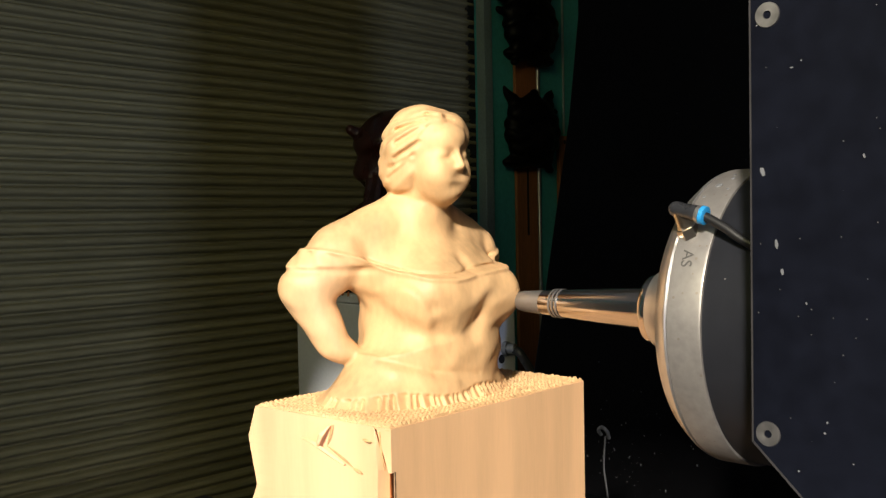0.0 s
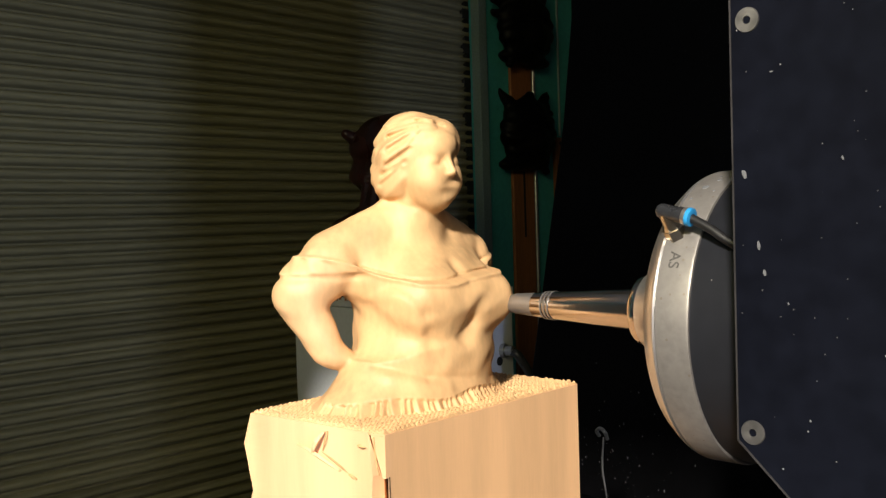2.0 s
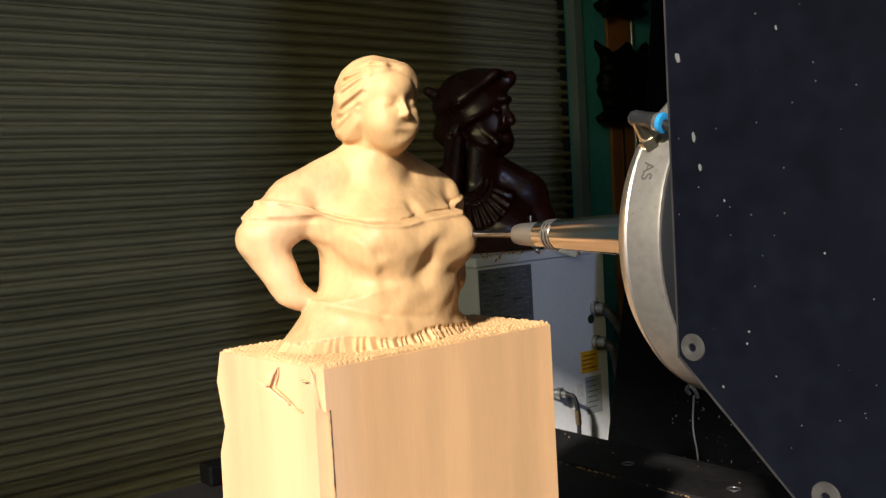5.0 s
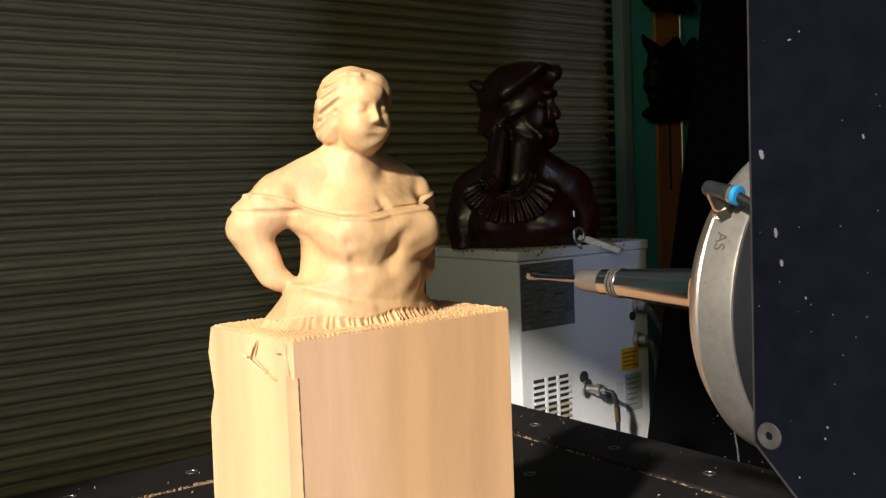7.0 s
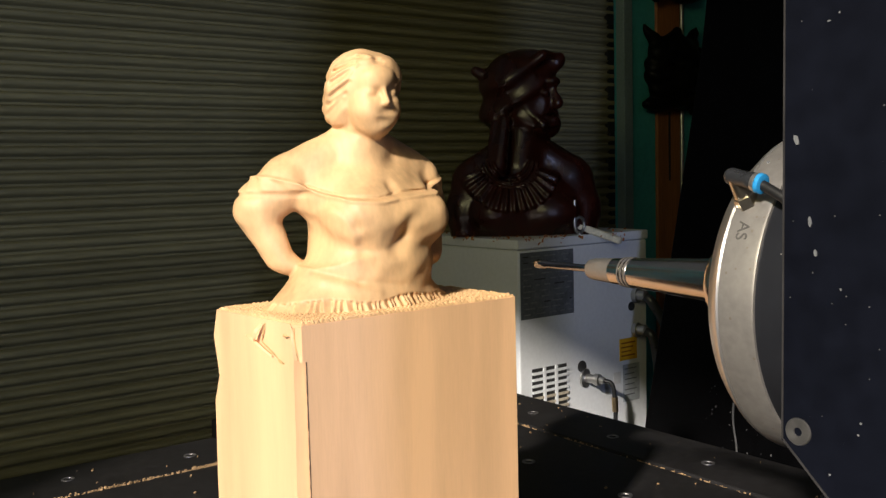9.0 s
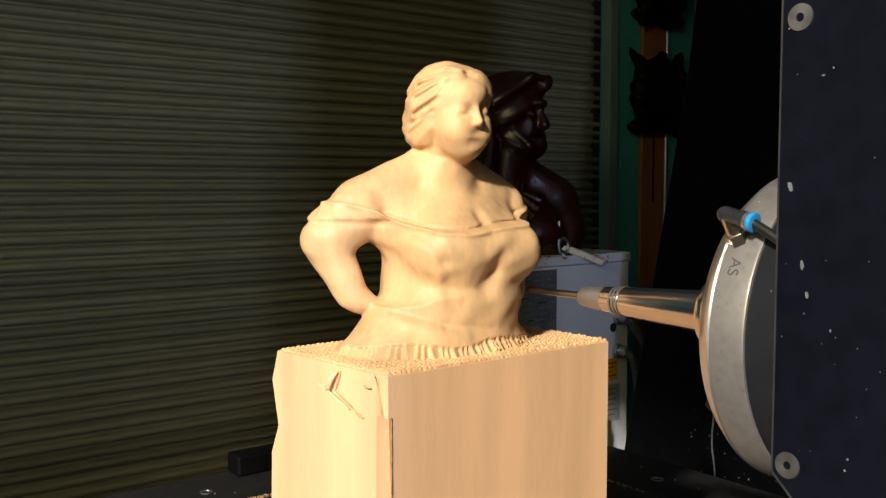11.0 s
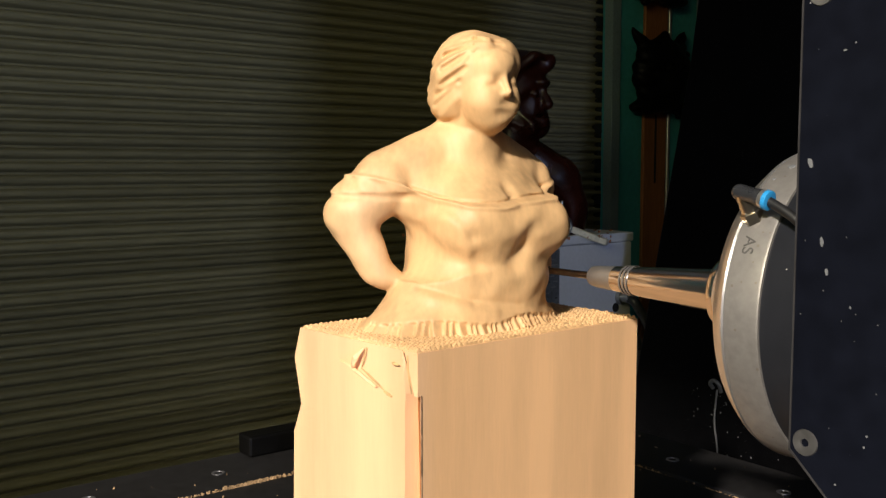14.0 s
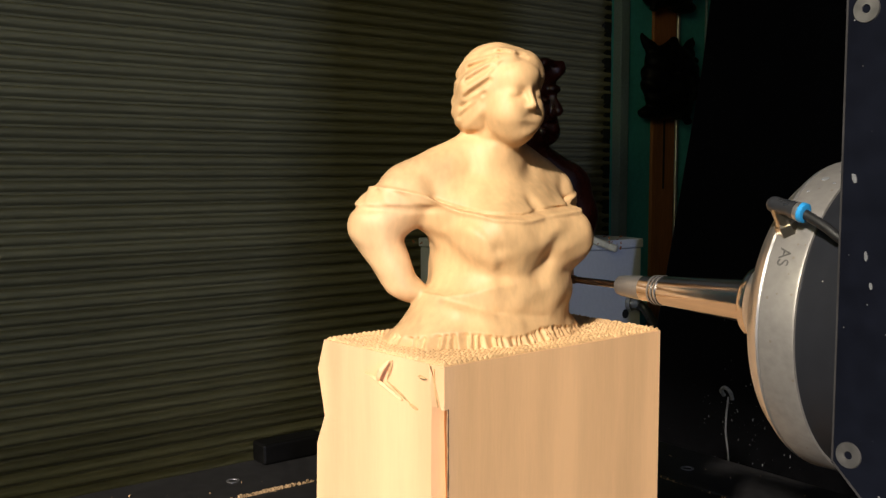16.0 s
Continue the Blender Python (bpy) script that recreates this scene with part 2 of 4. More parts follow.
def curve_points(points, n=8):
    """A smooth line through points (Catmull-Rom)."""
    p = [Vector(q) for q in points]
    p = [2 * p[0] - p[1]] + p + [2 * p[-1] - p[-2]]
    out = []
    for i in range(1, len(p) - 2):
        for k in range(n):
            t = k / n
            out.append(0.5 * (2 * p[i] + (p[i + 1] - p[i - 1]) * t + (2 * p[i - 1] - 5 * p[i] + 4 * p[i + 1] - p[i + 2]) * t * t + (3 * p[i] - p[i - 1] - 3 * p[i + 1] + p[i + 2]) * t ** 3))
    return out + [p[-2]]


def prism(outline, lo, hi, axis="y", bevel=0.0):
    """A flat outline, extruded from lo to hi along an axis."""
    bm = bmesh.new()
    put = {"y": lambda a, b, c: (a, c, b), "x": lambda a, b, c: (c, a, b), "z": lambda a, b, c: (a, b, c)}[axis]
    one = [bm.verts.new(put(a, b, lo)) for a, b in outline]
    two = [bm.verts.new(put(a, b, hi)) for a, b in outline]
    bm.faces.new(one)
    bm.faces.new(two[::-1])
    n = len(outline)
    for i in range(n):
        bm.faces.new((one[i], two[i], two[(i + 1) % n], one[(i + 1) % n]))
    bmesh.ops.recalc_face_normals(bm, faces=bm.faces)
    if bevel:
        bmesh.ops.bevel(bm, geom=list(bm.edges), offset=bevel, segments=1, affect="EDGES")
    return bm


# ---- carved forms: blended solids turned into one skin ----
def ell(P, c, r):
    q = [(P[i] - c[i]) / r[i] for i in range(3)]
    k0 = np.sqrt(q[0] ** 2 + q[1] ** 2 + q[2] ** 2) + 1e-6
    k1 = np.sqrt((q[0] / r[0]) ** 2 + (q[1] / r[1]) ** 2 + (q[2] / r[2]) ** 2) + 1e-9
    return k0 * (k0 - 1) / k1


def cap(P, a, b, ra, rb):
    ab = [b[i] - a[i] for i in range(3)]
    h = sum((P[i] - a[i]) * ab[i] for i in range(3)) / sum(v * v for v in ab)
    h = np.clip(h, 0, 1)
    return np.sqrt(sum((P[i] - a[i] - h * ab[i]) ** 2 for i in range(3))) - (ra + (rb - ra) * h)


def blend(a, b, k):
    h = np.clip(0.5 + 0.5 * (b - a) / k, 0, 1)
    return b + (a - b) * h - k * h * (1 - h)


def carve(a, b, k):
    return -blend(-a, b, k)


def step01(x):
    x = np.clip(x, 0, 1)
    return x * x * (3 - 2 * x)


def skin(field, lo, hi, size):
    """Points and quads of the surface where field is nought (surface nets)."""
    ax = [np.arange(lo[i], hi[i] + size, size, dtype=np.float32) for i in range(3)]
    P = np.meshgrid(*ax, indexing="ij")
    f = field(P).astype(np.float32)
    inside = f < 0
    shape = tuple(n - 1 for n in f.shape)
    pos = np.zeros((*shape, 3), np.float32)
    cnt = np.zeros(shape, np.float32)

    def cut(o):
        return tuple(slice(o[i], o[i] + shape[i]) for i in range(3))

    for axis in range(3):
        others = [i for i in range(3) if i != axis]
        for u in (0, 1):
            for v in (0, 1):
                o = [0, 0, 0]
                o[others[0]], o[others[1]] = u, v
                e = list(o)
                e[axis] = 1
                f0, f1 = f[cut(o)], f[cut(e)]
                cross = (f0 < 0) != (f1 < 0)
                t = np.where(cross, f0 / np.where(cross, f0 - f1, 1), 0)
                for i in range(3):
                    pos[..., i] += np.where(cross, t if i == axis else o[i], 0)
                cnt += cross
    cells = np.argwhere(cnt > 0)
    index = -np.ones(shape, np.int64)
    index[tuple(cells.T)] = np.arange(len(cells))
    pts = np.array(lo) + (cells + pos[tuple(cells.T)] / cnt[tuple(cells.T)][:, None]) * size
    quads = []
    for axis in range(3):
        b, c = (axis + 1) % 3, (axis + 2) % 3
        sl0 = [slice(None)] * 3
        sl1 = [slice(None)] * 3
        sl0[axis], sl1[axis] = slice(0, -1), slice(1, None)
        change = inside[tuple(sl0)] != inside[tuple(sl1)]
        e = np.argwhere(change)
        e = e[(e[:, b] > 0) & (e[:, c] > 0) & (e[:, b] < shape[b]) & (e[:, c] < shape[c])]
        grow = inside[tuple(e.T)]
        corner = []
        for db, dc in ((-1, -1), (0, -1), (0, 0), (-1, 0)):
            k = e.copy()
            k[:, b] += db
            k[:, c] += dc
            corner.append(index[tuple(k.T)])
        q = np.stack(corner, 1)
        q[~grow] = q[~grow][:, ::-1]
        quads.append(q)
    return pts, np.concatenate(quads)


def skin_mesh(name, pts, quads, material_):
    me = bpy.data.meshes.new(name)
    me.from_pydata(pts.tolist(), [], quads.tolist())
    me.polygons.foreach_set("use_smooth", [True] * len(me.polygons))
    me.materials.append(material_)
    me.update()
    return me


# ---- the room ----
def structure(name, bm, material_, label, category):
    return thing(name, bm, material_, label, category, kind="structure")


structure("floor", box((-2.9, -1.7, -0.1), (2.8, 4.2, 0)), CONCRETE, "grey concrete workshop floor in shade", "floor")
structure("ceiling", box((-2.9, -1.7, 3.0), (2.8, 4.2, 3.1)), WHITE_PAINT, "off-white workshop ceiling above the machine", "ceiling")
structure("wall_north", box((-2.9, 4.2, 0), (2.8, 4.35, 3.0)), PLASTER, "grey plastered wall behind the machine", "wall")


def wall_with_hole(name, axis, at, lo, hi, hole_lo, hole_hi, thick, label):
    """A wall in four boxes round one opening, joined."""
    bm = bmesh.new()

    def piece(a0, a1, z0, z1):
        if axis == "y":
            box((a0, at - thick, z0), (a1, at, z1), bm=bm)
        else:
            box((at, a0, z0), (at + thick, a1, z1), bm=bm)
    piece(lo, hole_lo[0], 0, 3.0)
    piece(hole_hi[0], hi, 0, 3.0)
    piece(hole_lo[0], hole_hi[0], 0, hole_lo[1])
    piece(hole_lo[0], hole_hi[0], hole_hi[1], 3.0)
    return structure(name, bm, PLASTER, label, "wall")


# unseen wall, its opening sized to keep the sun on the machine
wall_with_hole("wall_south", "y", -1.55, -2.9, 2.8, (-0.36, 1.86), (1.10, 2.74), 0.15, "unseen grey plastered wall with a high opening sized for the sunbeam")
# unseen wall; its slit only backs the added strip lamp
wall_with_hole("wall_east", "x", 2.65, -1.55, 4.2, (-1.30, 0.25), (-1.14, 2.3), 0.15, "unseen grey plastered wall with a narrow slit behind the added strip lamp")

# west wall: teal painted, with the shutter's opening
bm = bmesh.new()
box((-2.75, 2.86, 0), (-2.50, 4.2, 3.0), bm=bm)
box((-2.75, -1.55, 0), (-2.60, -1.2, 3.0), bm=bm)
box((-2.75, -1.2, 2.75), (-2.60, 2.86, 3.0), bm=bm)
structure("wall_west", bm, TEAL, "teal painted wall beside the roller shutter", "wall")


def slat_mesh():
    """One interlocking slat, 70 mm high: two rounded ribs with hollows between them."""
    rib = [(0.0, -0.0150), (0.0055, -0.0135), (0.0090, -0.0080), (0.0115, -0.0020), (0.0145, 0.0012), (0.0185, 0.0028), (0.0225, 0.0030), (0.0265, 0.0018), (0.0295, -0.0018), (0.0315, -0.0080), (0.0330, -0.0130)]
    prof = [(z, d) for z, d in rib] + [(z + 0.0349, d + 0.0010) for z, d in rib] + [(0.0697, -0.0150)]
    bm = bmesh.new()
    y0, y1 = -1.18, 2.845
    cols = []
    for z, d in prof:
        cols.append((bm.verts.new((d, y0, z)), bm.verts.new((d, y1, z))))
    for (a, b), (c, d) in zip(cols, cols[1:]):
        bm.faces.new((a, b, d, c))
    # the back, so that the slat has thickness
    back = [(bm.verts.new((-0.024, y0, prof[0][0])), bm.verts.new((-0.024, y1, prof[0][0]))), (bm.verts.new((-0.024, y0, prof[-1][0])), bm.verts.new((-0.024, y1, prof[-1][0])))]
    bm.faces.new((back[0][0], back[1][0], back[1][1], back[0][1]))
    bm.faces.new((cols[0][0], back[0][0], back[0][1], cols[0][1]))
    bm.faces.new((cols[-1][0], cols[-1][1], back[1][1], back[1][0]))
    bmesh.ops.recalc_face_normals(bm, faces=bm.faces)
    me = to_mesh("slat", bm, SHUTTER, True)
    return me


shutter = root("roller_shutter", (-2.54, 0.83, 0.0), "closed ribbed steel roller shutter, olive grey and dusty", "roller shutter", kind="structure")
SLAT = slat_mesh()
for i in range(39):
    ob = new("slat", SLAT)
    ob.parent = shutter
    ob.location = (random.uniform(-0.0006, 0.0006), -0.83, 0.012 + i * 0.0698)
lock = bmesh.new()
box((-0.012, 2.806, 0.012), (0.0036, 2.846, 0.052), 0.002, lock)
LOCK = to_mesh("end_lock", lock, BLACK_RUBBER)
for i in range(0, 39, 2):
    ob = new("end_lock", LOCK)
    ob.parent = shutter
    ob.location = (0, -0.83, 0.012 + i * 0.0698)
# black strip that paints the slat hollows beside the rail as shaded
part("hollow_shade_strip", box((-2.562, 2.822, 0.0), (-2.5405, 2.848, 2.73)), BLACK_RUBBER, shutter, "black strip standing in for the shade in the slat hollows")
part("guide_rail", box((-2.53, 2.848, 0), (-2.487, 2.898, 2.95), 0.004), RAIL, shutter, "grey steel guide rail")

bm = box((-2.50, 3.040, 0.0), (-2.484, 3.180, 2.6), 0.004)
plank = root("wooden_post", (-2.48, 3.11, 0), "orange-brown wooden post fixed upright to the teal wall", "post")
part("board", bm, PLANK, plank)
part("slot", box((-2.486, 3.105, 1.22), (-2.4825, 3.118, 1.50), 0.001), VENT_DARK, plank, "narrow slot of the board, a flat near-black strip")
thing("steel_conduit", tube([(-2.489, 3.195, 0.0), (-2.489, 3.195, 2.6)], 0.009), GALV, "thin galvanised steel conduit beside the wooden post", "conduit", smooth=True)


def mask(at, flip, spread):
    """A dark horned wall mask, one plain carved form."""
    def field(P):
        X, Y, Z = P
        d = ell(P, (60, 0, 0), (70, 125, 150))
        d = blend(d, ell(P, (110, 0, -40), (40, 45, 60)), 25)
        d = blend(d, cap(P, (50, -75, 110), (40, -125, 185), 30, 6), 15)
        d = blend(d, cap(P, (50, 75, 110), (40, 120 * spread, 190), 34, 7), 15)
        d = blend(d, cap(P, (50, 0, 120), (60, 10, 165), 40, 16), 18)
        d = blend(d, ell(P, (40, -60, -130), (40, 62, 32)), 12)
        d = blend(d, ell(P, (40, 60, -125), (40, 50, 30)), 12)
        d = carve(d, cap(P, (110, -20, 190), (120, 10, 95), 26, 10), 10)
        d = blend(d, cap(P, (40, 105, 95), (40, 136, 100), 22, 12), 8)
        d = blend(d, cap(P, (40, 112, 45), (40, 142, 52), 20, 13), 8)
        d = blend(d, cap(P, (60, 60, -110), (60, 84, -160), 26, 14), 10)
        d = carve(d, ell(P, (135, -50, 25), (30, 30, 16)), 8)
        d = carve(d, ell(P, (135, 50, 25), (30, 30, 16)), 8)
        d = carve(d, ell(P, (140, 0, -95), (40, 40, 14)), 8)
        d += 3.0 * np.sin(Z * 0.11 + 2 * np.sin(Y * 0.05)) * step01((np.abs(Y) - 50) / 40)
        return np.maximum(d, -X)
    pts, quads = skin(field, (-6, -170, -180), (170, 170, 220), 6.0)
    pts = pts * np.array([0.001, 0.00132, 0.00098])
    pts[:, 1] *= flip
    me = skin_mesh("carved_mask", pts, quads if flip > 0 else quads[:, ::-1], MASK_WOOD)
    ob = new("carved_mask", me)
    ob.location = at
    return tagged(ob, "blackened carved wooden mask with horns hung on the post", "mask", "masks on the post")


board_post = root("wooden_board", (-2.492, 3.385, 0), "orange-brown board leaning upright on the teal wall", "board")
part("board", box((-2.4995, 3.335, 0.0), (-2.480, 3.440, 1.655), 0.003), PLANK, board_post)
part("knot", lathe([(0, 0.010), (0.0012, 0.008), (0.0012, 0.0002)], (-2.480, 3.372, 1.628), (1, 0, 0), 10), VENT_DARK, board_post, "dark knot near the top end")
thing("steel_conduit", tube([(-2.493, 3.385, 1.665), (-2.493, 3.385, 2.99)], 0.0055), RAIL, "thin teal-grey pipe running up the wall above a board", "conduit", smooth=True)
mask((-2.484, 3.075, 1.655), 1, 1.0)
mask((-2.484, 3.075, 2.09), -1, 0.9)

# ---- the machine's black column ----
column = root("machine_column", (-0.5, 2.3, 0), "dusty black painted machine column behind the work table", "machine column")
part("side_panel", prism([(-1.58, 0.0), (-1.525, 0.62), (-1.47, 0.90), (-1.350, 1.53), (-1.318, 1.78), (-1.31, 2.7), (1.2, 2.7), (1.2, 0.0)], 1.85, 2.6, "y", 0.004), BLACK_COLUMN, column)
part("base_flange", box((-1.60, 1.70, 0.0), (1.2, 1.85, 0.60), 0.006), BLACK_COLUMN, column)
part("sealant_lump", tube(curve_points([(-1.262, 1.846, 0.775), (-1.262, 1.835, 0.788), (-1.250, 1.832, 0.797), (-1.238, 1.835, 0.788), (-1.240, 1.846, 0.77)], 5), 0.0045), DRIP, column, "lump of dried grey sealant", smooth=True)
part("sealant_drip", tube(curve_points([(-1.245, 1.838, 0.775), (-1.248, 1.835, 0.70), (-1.240, 1.838, 0.62), (-1.25, 1.84, 0.5)], 6), 0.0022), DRIP, column, "thin pale drip of dried sealant")

rnd = random.Random(21)
bm = bmesh.new()
for _ in range(80):
    x, z = rnd.gauss(-1.19, 0.10), rnd.gauss(0.70, 0.11)
    q = rnd.uniform(0.0006, 0.0018)
    if -1.46 < x < -0.8 and 0.61 < z < 1.0:
        bmesh.ops.create_icosphere(bm, subdivisions=1, radius=q, matrix=Matrix.Translation((x, 1.849, z)) @ Matrix.Diagonal((1, 0.5, rnd.uniform(0.7, 2.2), 1)))
ob = part("dust_specks", bm, DRIP, column, "spray of pale dust specks")
ob["kind"] = "stuff"

# ---- the moving table ----
BED_Z = 0.832
table = root("machine_table", (-0.55, 0.45, 0.0), "black steel machine table plate with countersunk screws and a groove", "machine table")
part("inner_plate", box((-1.157, -0.55, BED_Z - 0.05), (0.35, 1.138, BED_Z - 0.001), 0.003), BED, table)
part("border_plate", box((-1.305, -0.55, BED_Z - 0.05), (-1.163, 1.285, BED_Z), 0.003), BED, table)
part("border_plate", box((-1.161, 1.144, BED_Z - 0.05), (0.35, 1.285, BED_Z), 0.003), BED, table)
part("groove_floor", box((-1.30, -0.54, BED_Z - 0.06), (0.34, 1.28, BED_Z - 0.012)), VENT_DUST, table, "dusty groove between the plates")
part("pedestal", box((-1.15, -0.40, 0.0), (0.25, 1.15, BED_Z - 0.06), 0.01), BED, table, "black table base")
for x, y in [(-1.055, 1.205), (-0.853, 1.200), (-0.664, 1.204), (-0.47, 1.204), (-0.27, 1.204), (-0.847, 1.007), (-0.65, 1.007), (-1.228, 0.617), (-1.236, 0.430), (-1.232, 0.24), (-1.232, 0.81), (-1.232, 1.0)]:
    scr = part("screw", lathe([(-0.004, 0.010), (0.0008, 0.010), (0.0008, 0.0065), (-0.002, 0.0055), (-0.002, 0.0002)], (x, y, BED_Z), (0, 0, 1), 20), ZINC, table, smooth=True)

# a stop block at the table's far edge
clamp = root("stop_block", (-1.275, 0.735, BED_Z), "black oily steel stop block on the table edge", "clamp")
part("body", box((-1.303, 0.685, BED_Z), (-1.262, 0.795, BED_Z + 0.033), 0.004), MASK_WOOD, clamp)
part("knob", lathe([(0, 0.014), (0.016, 0.014), (0.020, 0.010), (0.020, 0.0002)], (-1.275, 0.812, BED_Z), (0, 0, 1), 18), BLACK_RUBBER, clamp, smooth=True)


def chips(seed, n, where, size, name, label, mat=SAWDUST):
    """Heaps of small wood chips, one stuff object."""
    rnd = random.Random(seed)
    bm = bmesh.new()
    for _ in range(n):
        p = Vector(where(rnd))
        s = size * rnd.uniform(0.5, 1.5)
        m = Matrix.Translation(p + Vector((0, 0, s * 0.3))) @ Euler((rnd.uniform(0, 6), rnd.uniform(0, 6), rnd.uniform(0, 6))).to_matrix().to_4x4() @ Matrix.Diagonal((s * 1.6, s, s * 0.35, 1))
        bmesh.ops.create_cube(bm, size=1, matrix=m)
    return thing(name, bm, mat, label, "sawdust", kind="stuff", at=(-1.0, 0.8, BED_Z))


def groove_line(r):
    if r.random() < 0.75:
        return (-1.160 + r.gauss(0, 0.0025), r.uniform(0.30, 0.72) if r.random() < 0.4 else r.gauss(0.640, 0.022), BED_Z - 0.003)
    return (r.uniform(-1.15, -0.3), 1.141 + r.gauss(0, 0.002), BED_Z - 0.005)


dust = chips(3, 700, groove_line, 0.0028, "sawdust", "pale sawdust and chips lying along the table groove")
dust_wide = chips(5, 110, lambda r: (r.uniform(-1.29, -0.2), r.choice((r.uniform(0.2, 0.75), r.uniform(0.95, 1.27))), BED_Z), 0.0018, "sawdust", "scattered pale wood crumbs on the black table")

# ---- the carved block ----
TOP = 1.160
carving = root("wood_carving", (-0.527, 0.531, BED_Z), "pale wooden half-figure emerging from its squared milled block on the table", "wood carving")


def block_body():
    """Lofted section with a chipped rear edge and a corner that has split and broken away."""
    bm = bmesh.new()
    zs = [BED_Z, 0.90, 0.96, 1.0, 1.030, 1.046, 1.056, 1.066, 1.072, 1.080, 1.090, 1.0975, 1.106, 1.116, 1.122, 1.1284, 1.1286, 1.133, 1.142, 1.152, TOP - 0.0015]
    rear = ([BED_Z, 1.0, 1.072, 1.0975, 1.133, TOP], [-0.0195, -0.0190, -0.0155, -0.0010, -0.0125, 0.0])
    rings = []
    for z in zs:
        off = float(np.interp(z, *rear))
        wob = 0.0002 * math.sin(z * 190) + 0.0003 * math.sin(z * 71 + 1)
        if z >= 1.1285:
            # above: the corner stands, with a wedge-shaped split beside it
            u = (z - 1.1285) / (TOP - 1.1285)
            cx = -0.4590 - 0.0115 * u
            xe = -0.4690 - 0.0042 * u
            xb = xe + 0.0012
            yb = (0.72 * (cx - xb) + 0.69 * 0.4201 - 0.0019) / 0.69
            corner = [(xe, 0.41 + (xe + 0.597) * 0.0757), (xb, yb), (xb - 0.020, yb + 0.023), (cx, 0.4201 - 0.0008 * u), (-0.4572, 0.4213)]
        else:
            # below: the corner is broken away in a tapering facet, and the split runs on past it
            xe = float(np.interp(z, [BED_Z, 1.02, 1.10, 1.1285], [-0.476, -0.4712, -0.4698, -0.4690])) + wob
            gap = float(np.interp(z, [0.96, 1.03, 1.10], [0.0024, 0.0028, 0.0034]))
            xb, ye = xe + 0.0012, 0.4236 + wob
            yb = (0.72 * (-0.4573 - xb) + 0.69 * ye - gap) / 0.69
            corner = [(xe, 0.41 + (xe + 0.597) * 0.0757), (xb, yb), (xb - 0.020, yb + 0.023), (-0.4573, ye), (-0.4573, ye + 0.0026)]
        ring = [(-0.597 + off, 0.4100 - off * 0.08), (-0.575 + off * 0.4, 0.4114), (-0.540, 0.4142), (-0.51, 0.4162), *corner,
                (-0.460, 0.53), (-0.4628, 0.6515), (-0.4640, 0.6528), (-0.530, 0.6505), (-0.6020 + off * 0.5, 0.6470), (-0.6030 + off * 0.5, 0.6455), (-0.6005 + off * 0.8, 0.53)]
        rings.append([bm.verts.new((x, y, z)) for x, y in ring])
    for a, b in zip(rings, rings[1:]):
        n = len(a)
        for i in range(n):
            bm.faces.new((a[i], a[(i + 1) % n], b[(i + 1) % n], b[i]))
    bm.faces.new(rings[0][::-1])
    bm.faces.new(rings[-1])
    bmesh.ops.recalc_face_normals(bm, faces=bm.faces)
    return bm


part("block", block_body(), WOOD, carving, "squared pale timber block with a split corner")


def milled_top():
    """The roughed top: rows of small pyramids left by the cutter, lowest along the edges."""
    nx, ny = 150, 250
    pts, quads = [], []
    for i in range(nx + 1):
        for j in range(ny + 1):
            u, v = i / nx, j / ny
            x0 = -0.597 + (-0.602 + 0.597) * v
            x1 = -0.457 + (-0.463 + 0.457) * v
            y0 = 0.410 + (0.420 - 0.410) * u
            y1 = 0.647 + (0.6525 - 0.647) * u
            x, y = x0 + (x1 - x0) * u, y0 + (y1 - y0) * v
            a = abs(((x / 0.0046) % 1) - 0.5) * 2
            b = abs(((y / 0.0046 + 0.5 * math.floor(x / 0.0092)) % 1) - 0.5) * 2
            h = 0.0019 * min(a, b) + 0.0007 * noise.noise(Vector((x * 210, y * 210, 3.0)))
            rim = min(u, 1 - u, v * 1.7, (1 - v) * 1.7)
            h -= 0.0025 * max(0, 1 - rim / 0.02) * (0.4 + 0.9 * abs(noise.noise(Vector((x * 400, y * 400, 0)))))
            # coarser torn fibres on the far half
            if v > 0.62:
                h += 0.0016 * noise.noise(Vector((x * 420, y * 150, 9.0)))
            edge = i in (0, nx) or j in (0, ny)
            # the outermost row is sunk just inside the block's faces
            x, y = -0.53 + (x + 0.53) * 0.990, 0.531 + (y - 0.531) * 0.993
            pts.append((x + 0.527, y - 0.531, (TOP + h if not edge else TOP - 0.003) - BED_Z))
    for i in range(nx):
        for j in range(ny):
            k = i * (ny + 1) + j
            quads.append((k, k + ny + 1, k + ny + 2, k + 1))
    me = bpy.data.meshes.new("milled_top")
    me.from_pydata(pts, [], quads)
    me.materials.append(WOOD_CUT)
    me.update()
    ob = new("milled_top", me)
    ob.parent = carving
    return tagged(ob, "rough waffle of cutter marks on the block top")


milled_top()


def seg(Y, Z, y0, z0, y1, z1):
    h = np.clip(((Y - y0) * (y1 - y0) + (Z - z0) * (z1 - z0)) / ((y1 - y0) ** 2 + (z1 - z0) ** 2), 0, 1)
    return (Y - y0 - h * (y1 - y0)) ** 2 + (Z - z0 - h * (z1 - z0)) ** 2


